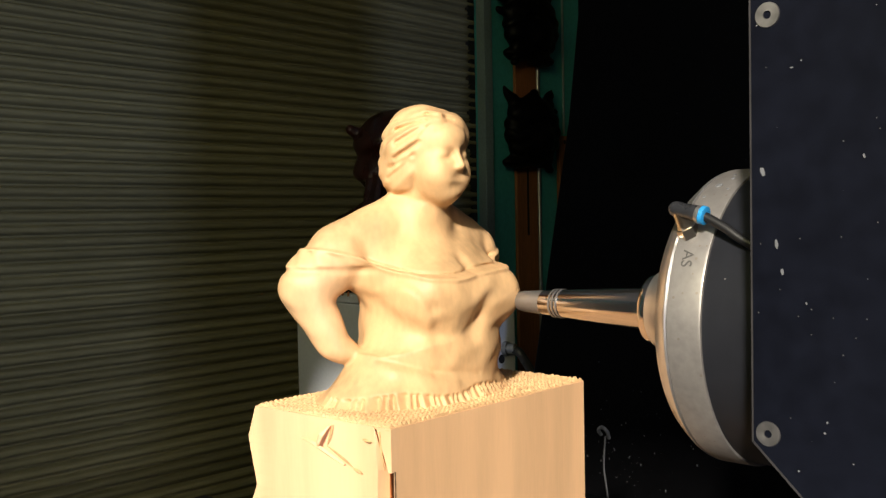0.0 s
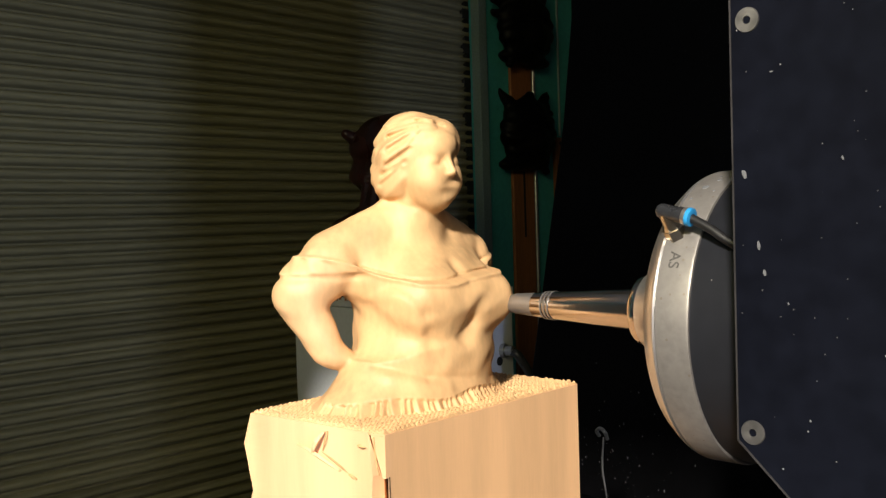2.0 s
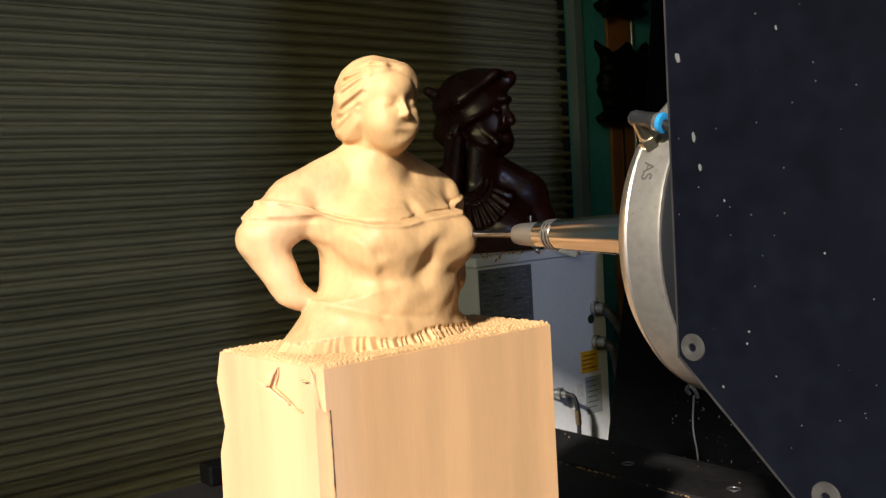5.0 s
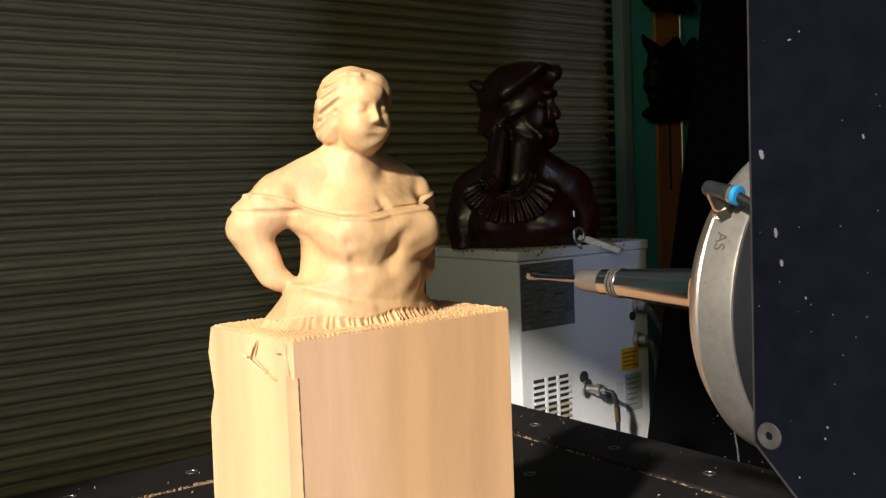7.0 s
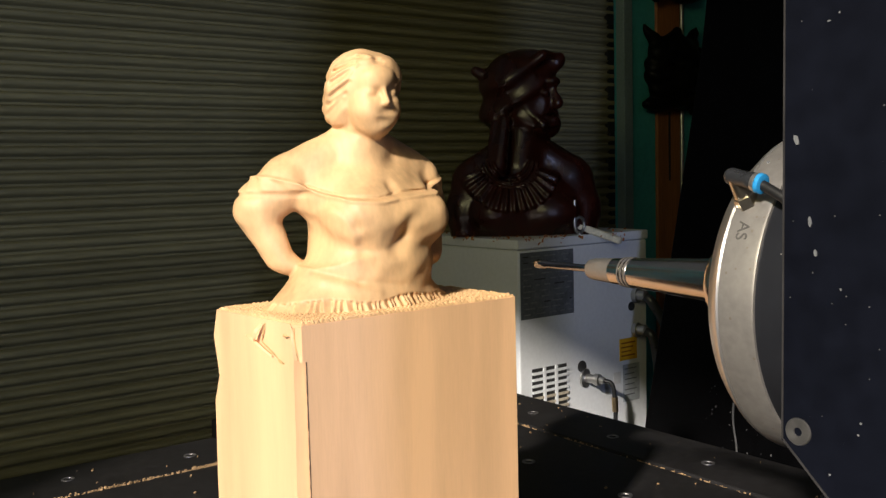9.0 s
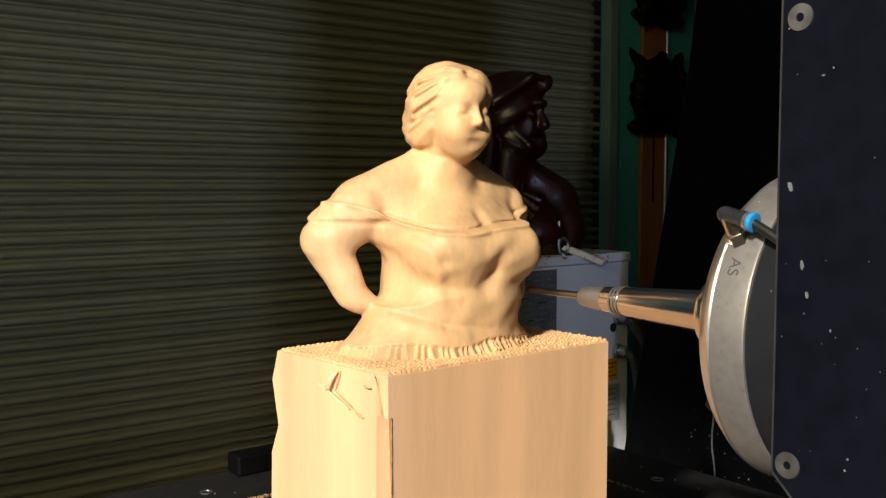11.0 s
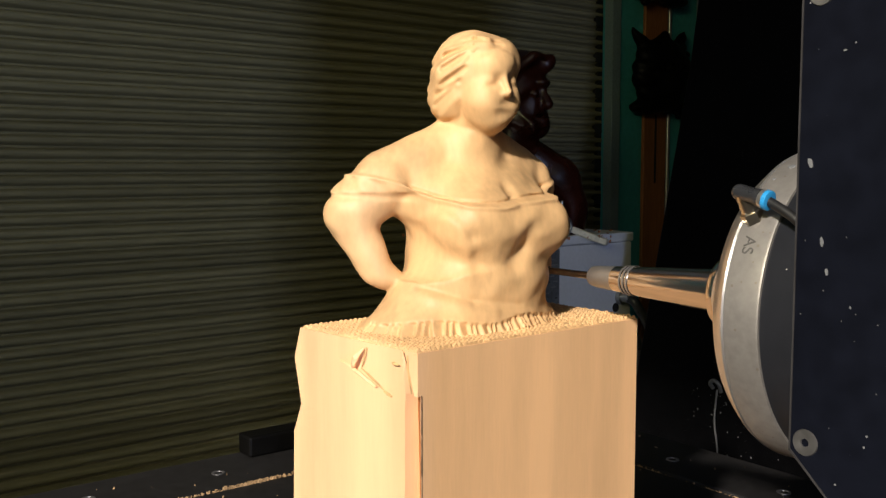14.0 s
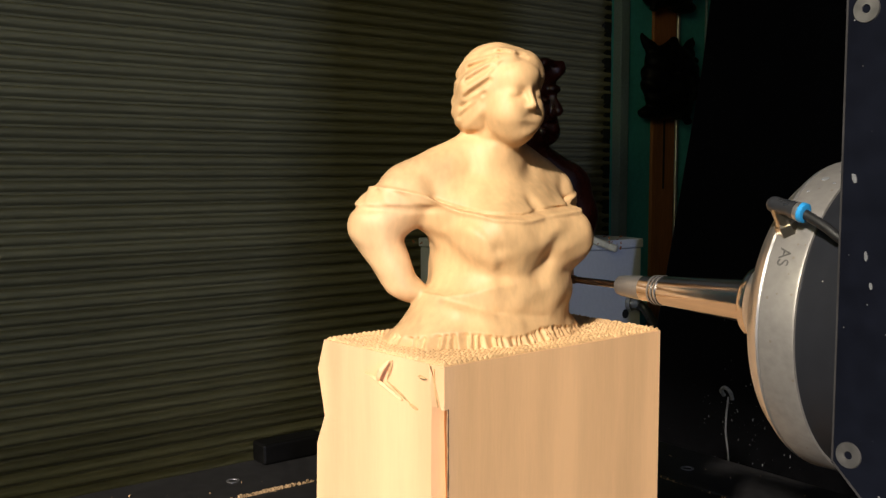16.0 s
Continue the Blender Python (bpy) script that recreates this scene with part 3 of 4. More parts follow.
def bust_field(P):
    """The half-figure in millimetres: x to its front, y to its left, z up from the block."""
    X, Y, Z = P
    hair = ell(P, (-7, 0, 195), (34, 31, 36))
    hair = blend(hair, ell(P, (-22, 0, 178), (17, 23, 24)), 10)
    hair = blend(hair, ell(P, (-10, -23, 178), (18, 10, 18)), 8)
    hair = blend(hair, ell(P, (-10, 23, 178), (18, 10, 18)), 8)
    hair = blend(hair, cap(P, (18, -8, 214), (-4, -28, 194), 8, 9), 6)
    hair = blend(hair, cap(P, (18, 8, 213), (-2, 28, 196), 9, 10), 6)
    hair = blend(hair, ell(P, (5, 17, 206), (20, 14, 17)), 9)
    # locks swept back from the parting, cut as single gouges
    U = 0.66 * X + 0.75 * Y
    near = step01((18 - Y) / 14)
    for u0, z0, u1, z1, deep, wide in ((-26, 215, -2, 221, 1.5, 1.9), (-2, 221, 19, 217, 1.3, 1.8), (-24, 210, -3, 215.5, 2.6, 2.1), (-26, 199, -5, 211, 2.2, 2.0), (-8, 203, 0, 212, 1.4, 1.6),
                                       (-27, 187, -9, 199, 2.2, 2.1), (-30, 180, -13, 189, 1.5, 1.8), (-32, 172, -17, 184, 1.6, 1.8), (-34, 203, -24, 210, 1.3, 1.9)):
        hair += deep * np.exp(-seg(U, Z, u0, z0, u1, z1) / wide ** 2) * near
        hair -= 0.55 * deep * np.exp(-seg(U, Z, u0, z0 + 3.4, u1, z1 + 3.2) / 7.0) * near
    hair += 0.5 * np.sin(0.55 * Z - 0.28 * X + 1.5 * np.sin(0.07 * X + 0.1 * Y)) * step01((20 - X) / 14) - 0.5
    face = ell(P, (8, 0, 186), (25.5, 23.5, 32))
    face = blend(face, ell(P, (15, 0, 165), (17.5, 16, 15.5)), 9)
    for s in (-1, 1):
        face = blend(face, ell(P, (18.5, 11.5 * s, 175), (13, 11, 13)), 9)
        face = carve(face, ell(P, (36.5, 10.5 * s, 190), (9.5, 8, 6.2)), 5)
        face = blend(face, ell(P, (26.2, 10.5 * s, 189), (4.2, 5.2, 3.4)), 3)
    face = blend(face, ell(P, (19, 0, 203), (15, 19, 12)), 8)
    face = blend(face, cap(P, (31, 0, 195), (37.2, 0, 180.5), 1.8, 2.7), 3.2)
    face = blend(face, ell(P, (33.0, 0, 179), (4.2, 5.4, 2.6)), 2.5)
    face = blend(face, ell(P, (27.6, 0, 169), (3.2, 7, 3.6)), 7)
    face = carve(face, ell(P, (38.0, 0, 172.0), (4.2, 6, 1.0)), 4)
    face = carve(face, ell(P, (36.5, 0, 163.5), (4.5, 9, 2.4)), 5)
    d = blend(hair, face, 1.6)
    neck = cap(P, (-8, 0, 168), (-12, 0, 122), 21, 26)
    d = blend(d, neck, 4)
    d += 1.5 * np.exp(-seg(X, Z, -24, 162, 6, 153) / 9) * step01((-Y - 5) / 8)
    # the trunk is turned a little towards its right
    Q = (X - 0.17 * Y + 8, Y, Z)
    XQ = Q[0]
    body = ell(Q, (-3, 0, 98), (41, 62, 33))
    for s in (-1, 1):
        body = blend(body, cap(Q, (-10, 16 * s, 139), (-21, 60 * s, 115), 21, 23), 16)
    body = blend(body, ell(Q, (-4, 1, 56), (43, 49, 60)), 12)
    body = blend(body, ell(Q, (10, 0, 38), (42, 55, 38)), 12)
    body = blend(body, ell(Q, (24, 2, 80), (34, 48, 28)), 13)
    body = blend(body, ell(Q, (28, 40, 78), (24, 21, 23)), 13)
    body = blend(body, ell(Q, (36, -24, 80), (20, 24, 22)), 15)
    # skirt, widening towards the block
    zz = np.clip(Z, -4, 40)
    rx, ry = 60 - 0.62 * zz + 0.004 * zz * zz, 92 - 1.35 * zz + 0.012 * zz * zz
    skirt = (np.sqrt(((X + 8) / rx) ** 2 + ((Y + 8) / ry) ** 2) - 1) * 55
    skirt = np.maximum(skirt, Z - 36)
    body = blend(body, skirt, 14)
    d = blend(d, body, 8)
    # the dress, proud of the skin below its neckline
    line = np.interp(Y, [-100, -68, -52, -38, -15, 15, 45, 70, 100], [122, 113, 103, 96.5, 95, 99.5, 101, 109, 120]).astype(np.float32)
    front = step01((XQ + 16) / 16)
    edge = Z - line
    d -= 1.4 * step01(-edge / 2.0) * front * step01((Z + 4) / 12)
    d -= 2.0 * np.exp(-((edge + 1.8) / 2.0) ** 2) * front
    d += 2.0 * np.exp(-((edge - 1.6) / 1.2) ** 2) * front
    d += 2.8 * np.exp(-((Y - 4) / 5.0) ** 2 - ((Z - 104) / 8) ** 2) * front
    # folds in the cloth
    for y0, z0, y1, z1, depth, wide in ((14, 76, 9, 66, 3.2, 8.0), (9, 66, 0, 50, 1.8, 7), (-46, 92, -36, 72, 1.5, 4.5), (-36, 72, -28, 52, 1.1, 5), (-62, 34, -34, 24, 1.8, 3.2), (-34, 24, 6, 19, 1.2, 3.6),
                                        (40, 62, 30, 30, 0.8, 8), (-14, 90, -4, 78, 0.6, 4.5), (-54, 78, -50, 54, 0.9, 4.5)):
        d += depth * np.exp(-seg(Y, Z, y0, z0, y1, z1) / wide ** 2) * step01(XQ / 14)
    for y0, z0, y1, z1, high, wide in ((-50, 86, -36, 60, 1.2, 5), (-18, 58, -6, 42, 1.3, 7), (-62, 27, -20, 15, 1.8, 5), (-40, 46, -20, 34, 1.6, 9)):
        d -= high * np.exp(-seg(Y, Z, y0, z0, y1, z1) / wide ** 2) * step01(XQ / 14)
    # arms akimbo and the off-shoulder sleeve bands
    for s in (-1, 1):
        fwd, wide = (13, 7) if s < 0 else (0, 0)
        arm = cap(Q, (-21 + 0.4 * fwd, (65 + 0.4 * wide) * s, 109), (-34 + fwd, (81 + wide) * s, 90), 23, 20.5)
        arm = blend(arm, cap(Q, (-36 + fwd, (83 + wide) * s, 86), (-14 + 0.4 * fwd, (74 + 0.3 * wide) * s, 44), 18, 12), 5)
        arm = blend(arm, ell(Q, (-7, 68 * s, 38), (12, 11, 9)), 6)
        if s > 0:
            arm = blend(arm, ell(Q, (-13, 69, 95), (17, 15, 22)), 8)
        d = blend(d, arm, 4)
    out = step01((np.abs(Y) - 55) / 8) * np.where(Y > 0, 0.4, 1.0)
    band = out * step01(-edge / 2.0) * step01((Z - 103) / 2.5)
    d -= band * (1.5 + 0.6 * np.sin(0.45 * X + 0.35 * Z))
    d -= out * 1.4 * np.exp(-((edge + 1.5) / 1.8) ** 2)
    d += out * 1.1 * np.exp(-((Z - 101) / 2.2) ** 2)
    d -= 2.4 * np.exp(-((Y + 65) ** 2 + (Z - 111) ** 2) / 30) * step01((XQ + 18) / 12)
    # gouges left round the hem
    th = np.arctan2(Y + 8, X + 8)
    cutz = 10.5 + 2 * np.sin(th * 5.0)
    saw = np.abs(((th * 11.0 + 0.25 * np.sin(th * 23) + 0.03 * Z) % 1) - 0.5) * 2
    d += 3.8 * (saw ** 0.8) * step01((cutz - Z) / 3) * step01((X + 30) / 20)
    d += 1.0 * np.sin(th * 17 + 0.12 * Z) * step01((cutz - Z) / 9)
    # slight unevenness of the carved planes
    d += 0.4 * np.sin(0.21 * X + 0.13 * Z + 1) * np.sin(0.19 * Y - 0.16 * Z)
    return d


pts, quads = skin(bust_field, (-78, -124, -4), (72, 124, 238), 1.25)
pts = pts * 0.001 + np.array([-0.525 + 0.527, 0.53 - 0.531, TOP - BED_Z])
bust = new("bust", skin_mesh("bust", pts, quads, WOOD_CUT))
bust.parent = carving
tagged(bust, "milled half-figure with arms akimbo, smooth pale wood")


def splinter(points, width, thick, mat=None):
    """A lifted sliver of wood along points."""
    bm = bmesh.new()
    rings = []
    for i, p in enumerate(points):
        w = width * math.sin(math.pi * (i + 0.35) / (len(points) - 0.3))
        p = Vector(p)
        d = (Vector(points[min(i + 1, len(points) - 1)]) - Vector(points[max(i - 1, 0)])).normalized()
        across = d.cross(Vector((0, -1, 0))).normalized()
        rings.append([bm.verts.new(p + o) for o in (across * w, Vector((0, -thick, 0)), -across * w, Vector((0, thick, 0)))])
    for a, b in zip(rings, rings[1:]):
        for i in range(4):
            bm.faces.new((a[i], a[(i + 1) % 4], b[(i + 1) % 4], b[i]))
    bm.faces.new(rings[0][::-1])
    bm.faces.new(rings[-1])
    bmesh.ops.recalc_face_normals(bm, faces=bm.faces)
    return part("splinter", bm, mat or WOOD, carving, "raised wood splinter")


splinter([(-0.5437, 0.4135, 1.1411), (-0.531, 0.4120, 1.1400), (-0.519, 0.4118, 1.1368), (-0.507, 0.4130, 1.1325), (-0.4985, 0.4150, 1.1288)], 0.0017, 0.0014)
splinter([(-0.5250, 0.4120, 1.1370), (-0.5215, 0.4095, 1.1420), (-0.5175, 0.4090, 1.1480), (-0.5129, 0.4135, 1.1546)], 0.0022, 0.0008)
splinter([(-0.5170, 0.4154, 1.1400), (-0.5145, 0.4150, 1.1450), (-0.5120, 0.4150, 1.1510), (-0.5110, 0.4155, 1.1550)], 0.0014, 0.0006, WOOD_TORN)
splinter([(-0.5180, 0.4151, 1.1392), (-0.508, 0.4158, 1.1352), (-0.498, 0.4168, 1.1305), (-0.492, 0.4172, 1.1275)], 0.0012, 0.0005, WOOD_TORN)
splinter([(-0.4900, 0.4165, 1.1270), (-0.4860, 0.4160, 1.1262), (-0.4831, 0.4175, 1.1245)], 0.0014, 0.0012, WOOD_TORN)
splinter([(-0.4800, 0.4165, 1.1490), (-0.4770, 0.4160, 1.1488), (-0.4735, 0.4175, 1.1480)], 0.0014, 0.0012, WOOD_TORN)
splinter([(-0.4660, 0.4192, 1.1560), (-0.4655, 0.4190, 1.1480), (-0.4640, 0.4194, 1.1380), (-0.4622, 0.4198, 1.1300)], 0.0007, 0.0006, WOOD_TORN)

def split_shade_strip():
    """A dark jagged strip, painted as the shade in the long split beside the broken corner."""
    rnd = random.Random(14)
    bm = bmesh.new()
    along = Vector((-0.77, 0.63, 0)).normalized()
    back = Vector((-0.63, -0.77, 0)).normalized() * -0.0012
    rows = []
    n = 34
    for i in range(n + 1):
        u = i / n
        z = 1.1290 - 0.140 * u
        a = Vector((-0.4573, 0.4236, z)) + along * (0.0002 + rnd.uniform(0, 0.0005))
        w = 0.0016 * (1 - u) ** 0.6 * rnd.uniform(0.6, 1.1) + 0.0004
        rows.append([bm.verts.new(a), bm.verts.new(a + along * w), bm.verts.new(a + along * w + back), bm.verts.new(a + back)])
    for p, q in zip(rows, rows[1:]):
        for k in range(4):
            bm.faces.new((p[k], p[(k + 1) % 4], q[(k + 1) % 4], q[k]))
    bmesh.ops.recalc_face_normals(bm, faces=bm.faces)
    part("split_shade_strip", bm, SPLIT_SHADE, carving, "dark jagged strip painted as the shade inside the split")


split_shade_strip()

# ---- the spindle head ----
AX_Y, AX_Z = 0.580, 1.2322
head = root("spindle_head", (-0.19, 0.60, 1.0), "black spindle head with steel ring and slim tool holder", "spindle head")
PLATE_Y = 0.408
part("cover_plate", prism([(-0.1945, 2.05), (-0.1945, 1.193), (-0.02, 1.024), (0.22, 1.024), (0.22, 2.05)], PLATE_Y, PLATE_Y + 0.004, "y"), BLACK_PAINT, head, "black painted cover plate, specked and scratched")
part("housing", box((-0.186, PLATE_Y + 0.006, 1.325), (-0.06, 0.60, 2.05), 0.004), BLACK_SATIN, head, "black head housing")
for x, z in ((-0.1862, 1.389), (-0.1872, 1.198), (-0.130, 1.147), (-0.1862, 1.580), (-0.05, 1.389)):
    b = part("bolt", lathe([(0.0008, 0.0002), (0.0008, 0.0016), (-0.0006, 0.0019), (-0.0006, 0.0056), (0.0004, 0.0061), (0.003, 0.0061)], (x, PLATE_Y, z), (0, 1, 0), 28), ZINC, head, "grey countersunk socket bolt", smooth=True)


def turned(name, prof, mat, label="", steps=96):
    return part(name, lathe(prof, (0, AX_Y, AX_Z), (1, 0, 0), steps), mat, head, label, smooth=True)


turned("spindle_body", [(-0.10, 0.0942), (-0.2630, 0.0942), (-0.2640, 0.093)], BLACK_SATIN, "black spindle body")
turned("steel_ring", [(-0.2622, 0.093), (-0.2625, 0.0956), (-0.2640, 0.0962), (-0.2838, 0.0962), (-0.2846, 0.0953), (-0.2850, 0.089)], STEEL_WORN, "stained steel ring")
turned("front_ring", [(-0.2848, 0.089), (-0.2852, 0.0948), (-0.2862, 0.0956), (-0.2885, 0.0946), (-0.2968, 0.0880), (-0.2978, 0.085), (-0.2978, 0.03)], STEEL, "bright bevelled front ring")
turned("nose_cone", [(-0.296, 0.066), (-0.3000, 0.064), (-0.318, 0.047), (-0.334, 0.030), (-0.3420, 0.0275), (-0.343, 0.020)], STEEL, "brushed steel nose cone")
turned("nose_ring", [(-0.342, 0.024), (-0.3424, 0.0256), (-0.3470, 0.0256), (-0.3490, 0.0246), (-0.3495, 0.0225), (-0.3485, 0.0165), (-0.3485, 0.012)], CHROME, "bright steel nose ring")
holder = turned("tool_holder", [(-0.3480, 0.0156), (-0.4285, 0.0108), (-0.4290, 0.0112), (-0.4305, 0.0112), (-0.4310, 0.0104), (-0.4322, 0.0104), (-0.4327, 0.0110), (-0.4340, 0.0110), (-0.4345, 0.0102), (-0.4357, 0.0102), (-0.4362, 0.0108), (-0.4375, 0.0108), (-0.438, 0.0100), (-0.448, 0.0096)], CHROME, "slim polished tapered tool holder with three grooves")
for gx, gr in ((-0.4298, 0.0113), (-0.4333, 0.0111), (-0.4368, 0.0109)):
    part("bright_groove", lathe([(gx + 0.0007, gr - 0.0002), (gx + 0.0005, gr + 0.00025), (gx - 0.0005, gr + 0.00025), (gx - 0.0007, gr - 0.0002)], (0, AX_Y, AX_Z), (1, 0, 0), 48), FROSTED, head, "bright ring scored round the holder", smooth=True)
part("clamping_nose", lathe([(-0.4478, 0.0095), (-0.452, 0.0093), (-0.468, 0.0083), (-0.4725, 0.0074), (-0.4735, 0.004)], (0, AX_Y, AX_Z), (1, 0, 0), 48), FROSTED, head, "frosted grey holder nose", smooth=True)
part("cutter", lathe([(-0.472, 0.0029), (-0.521, 0.0027), (-0.5225, 0.0036), (-0.533, 0.0036), (-0.5355, 0.0027), (-0.5372, 0.0005)], (0, AX_Y, AX_Z), (1, 0, 0), 32), CARBIDE, head, "long thin ball-nose cutter", smooth=True)

# air fitting on the ring
c0 = Vector((-0.2790, 0.5030, AX_Z + 0.0560))
lean = Vector((-0.25, -0.42, 0.87)).normalized()
fit_base = part("fitting_base", lathe([(-0.002, 0.0064), (0.0038, 0.0064), (0.0044, 0.0054), (0.0062, 0.005)], c0, lean, 6), NICKEL, head, "nickel hexagon base of the air fitting")
e0 = c0 + lean * 0.005
e1 = Vector((-0.2690, 0.4953, 1.2995))
run = Vector((1, 0, -0.23)).normalized()
part("fitting_stem", tube([e0, e1 - run * 0.012], 0.0049), NICKEL, head, "nickel stem of the air fitting", smooth=True)
elbow = part("fitting_elbow", lathe([(-0.0188, 0.0006), (-0.0184, 0.0026), (-0.0170, 0.0040), (-0.0150, 0.0047), (-0.0040, 0.0047), (-0.0036, 0.0050), (0.0, 0.0050)], e1, run, 28), GREY_PLASTIC, head, "grey plastic push-in elbow", smooth=True)
part("fitting_sleeve", lathe([(-0.0010, 0.0048), (0.0008, 0.0054), (0.0020, 0.0054), (0.0024, 0.0047)], e1, run, 28), STEEL, elbow, "bright sleeve", smooth=True)
part("release_ring", lathe([(0.0022, 0.0046), (0.0026, 0.0057), (0.0050, 0.0055), (0.0054, 0.0042), (0.0054, 0.0034)], e1, run, 28), BLUE_PLASTIC, elbow, "blue release ring", smooth=True)
part("air_tube", tube(curve_points([e1 + run * 0.003, Vector((-0.2520, 0.4950, 1.2915)), Vector((-0.2379, 0.4955, 1.2825)), Vector((-0.19, 0.50, 1.258)), Vector((-0.13, 0.51, 1.235))], 6), 0.0028), BLACK_RUBBER, head, "black air tube", smooth=True)


def lettering(name, text, size, m, mat, parent, thick=0.0002):
    cu = bpy.data.curves.new(name, "FONT")
    cu.body, cu.size, cu.extrude, cu.align_x, cu.align_y = text, size, thick, "CENTER", "CENTER"
    tmp = bpy.data.objects.new(name, cu)
    scene.collection.objects.link(tmp)
    me = bpy.data.meshes.new_from_object(tmp.evaluated_get(bpy.context.evaluated_depsgraph_get()))
    bpy.data.objects.remove(tmp)
    me.transform(m)
    me.transform(Matrix.Translation(-base_of(parent)))
    me.materials.clear()
    me.materials.append(mat)
    ob = new(name, me)
    ob.parent = parent
    return ob


# the two letters engraved on the ring, running down it
ang = math.radians(154.5)
nr = Vector((0, math.cos(ang), math.sin(ang)))
pos = Vector((-0.2752, AX_Y, AX_Z)) + nr * 0.0963
down = Vector((0, 0, -1)) - nr * Vector((0, 0, -1)).dot(nr)
down.normalize()
rot = Matrix((down, Vector((1, 0, 0)), nr)).transposed().to_4x4()
lettering("engraved_letters", "AS", 0.0098, Matrix.Translation(pos) @ rot, ENGRAVE, head)


def flake(x, z, w, h, tilt, name="paint_chip"):
    bm = bmesh.new()
    rnd = random.Random(int(x * 1e5) + int(z * 1e5))
    k = 12
    pts = []
    for i in range(k):
        a = 2 * math.pi * i / k
        r = rnd.uniform(0.75, 1.1)
        px, pz = 0.56 * w * r * math.cos(a), 0.6 * h * r * math.sin(a)
        c, s = math.cos(tilt), math.sin(tilt)
        pts.append((x + px * c - pz * s, z + px * s + pz * c))
    bm = prism(pts, PLATE_Y - 0.0006, PLATE_Y - 0.0001, "y")
    return part(name, bm, CHIPPED, head, "bare chipped spot in the paint")


flake(-0.1888, 1.3185, 0.0020, 0.0036, 0.25)
flake(-0.1825, 1.2855, 0.0014, 0.0038, 0.15)
flake(-0.1800, 1.2730, 0.0013, 0.0026, 0.25)
flake(-0.1440, 1.3230, 0.0008, 0.0018, 0.2)
flake(-0.1690, 1.259, 0.0006, 0.0011, 0.3)
flake(-0.1750, 1.3640, 0.0016, 0.0006, 0.1)
flake(-0.1600, 1.207, 0.0007, 0.0009, 0.3)

part("worn_edge", box((-0.1949, PLATE_Y - 0.0004, 1.193), (-0.1941, PLATE_Y + 0.0042, 2.05)), EDGE_METAL, head, "bare worn edge of the plate")
part("worn_edge", prism([(-0.1947, 1.1932), (-0.0200, 1.0242), (-0.0200, 1.0252), (-0.1940, 1.1938)], PLATE_Y - 0.0004, PLATE_Y + 0.0042, "y"), EDGE_METAL, head, "bare worn edge of the plate")
for k, (px, a0, w) in enumerate(((-0.276, 118, 0.0026), (-0.271, 112, 0.0016), (-0.280, 126, 0.0012), (-0.268, 121, 0.0010), (-0.273, 108, 0.0012))):
    a = math.radians(a0)
    rn = Vector((0, math.cos(a), math.sin(a)))
    part("dust_patch", lathe([(0.0, w), (0.0003, w * 0.8), (0.0003, 0.0001)], Vector((px, AX_Y, AX_Z)) + rn * 0.0961, rn, 7), CHIPPED, head, "pale dust patch on the ring")

# unseen plate, added to block the strip lamp and cast the shutter's band
slide = root("light_blocker", (0.24, 0.22, 0.86), "unseen black plate added beside the spindle head to shade a band of the shutter", "machine slide")
part("blocker_plate", box((0.226, 0.046, 0.86), (0.250, 0.400, 3.0), 0.003), BLACK_COLUMN, slide)
part("blocker_rail", box((0.250, 0.10, 0.95), (0.276, 0.13, 2.95), 0.002), STEEL_DARK, slide, "dark steel strip on the added plate")

# ---- chiller cabinet ----
CX0, CX1, CY0, CY1, CZ = -2.165, -1.750, 1.635, 2.122, 1.100
chiller = root("chiller_cabinet", (-1.95, 1.88, 0), "light grey enamelled chiller cabinet with labels and a louvred vent", "chiller")
part("body", box((CX0, CY0, 0.04), (CX1, CY1, CZ - 0.027), 0.004), CABINET, chiller)
part("lid", box((CX0 - 0.004, CY0 - 0.004, CZ - 0.026), (CX1 + 0.004, CY1 + 0.004, CZ), 0.004), CABINET, chiller, "overlapping lid")
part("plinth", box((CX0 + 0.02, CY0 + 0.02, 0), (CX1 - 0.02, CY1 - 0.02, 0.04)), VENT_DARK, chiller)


def on_front(name, y0, y1, z0, z1, mat, parent, out=0.0012, label=""):
    return part(name, box((CX1 - 0.001, y0, z0), (CX1 + out, y1, z1)), mat, parent, label)


big = on_front("data_plate", 1.641, 1.830, 0.893, 1.066, LABEL_DARK, chiller, label="dark grey data plate with illegible lines")
rnd = random.Random(8)
for i in range(11):
    z = 1.056 - i * 0.0150
    y = 1.650
    while y < 1.815:
        w = rnd.uniform(0.012, 0.04)
        on_front("text_bar", y, min(y + w, 1.822), z - 0.0032, z, LABEL_FAINT if rnd.random() < 0.8 else INK, big, 0.0018)
        y += w + rnd.uniform(0.008, 0.03)
warn = on_front("warning_label", 2.007, 2.078, 0.735, 0.797, LABEL_YELLOW, chiller, label="orange-yellow warning label")
for i in range(4):
    on_front("text_bar", 2.013, 2.07 - 0.008 * (i % 3), 0.782 - i * 0.012, 0.786 - i * 0.012, INK_RED, warn, 0.0018)
grey = on_front("rating_label", 2.020, 2.088, 0.615, 0.722, LABEL_GREY, chiller, label="pale grey rating label")
for i in range(6):
    on_front("text_bar", 2.027, 2.075 - 0.009 * (i % 2), 0.708 - i * 0.015, 0.711 - i * 0.015, LABEL_DARK, grey, 0.0018)
on_front("small_sticker", 1.982, 2.010, 0.672, 0.705, material("white_sticker", (0.6, 0.6, 0.58), 0.5, vary=0.08, scale=30), chiller)
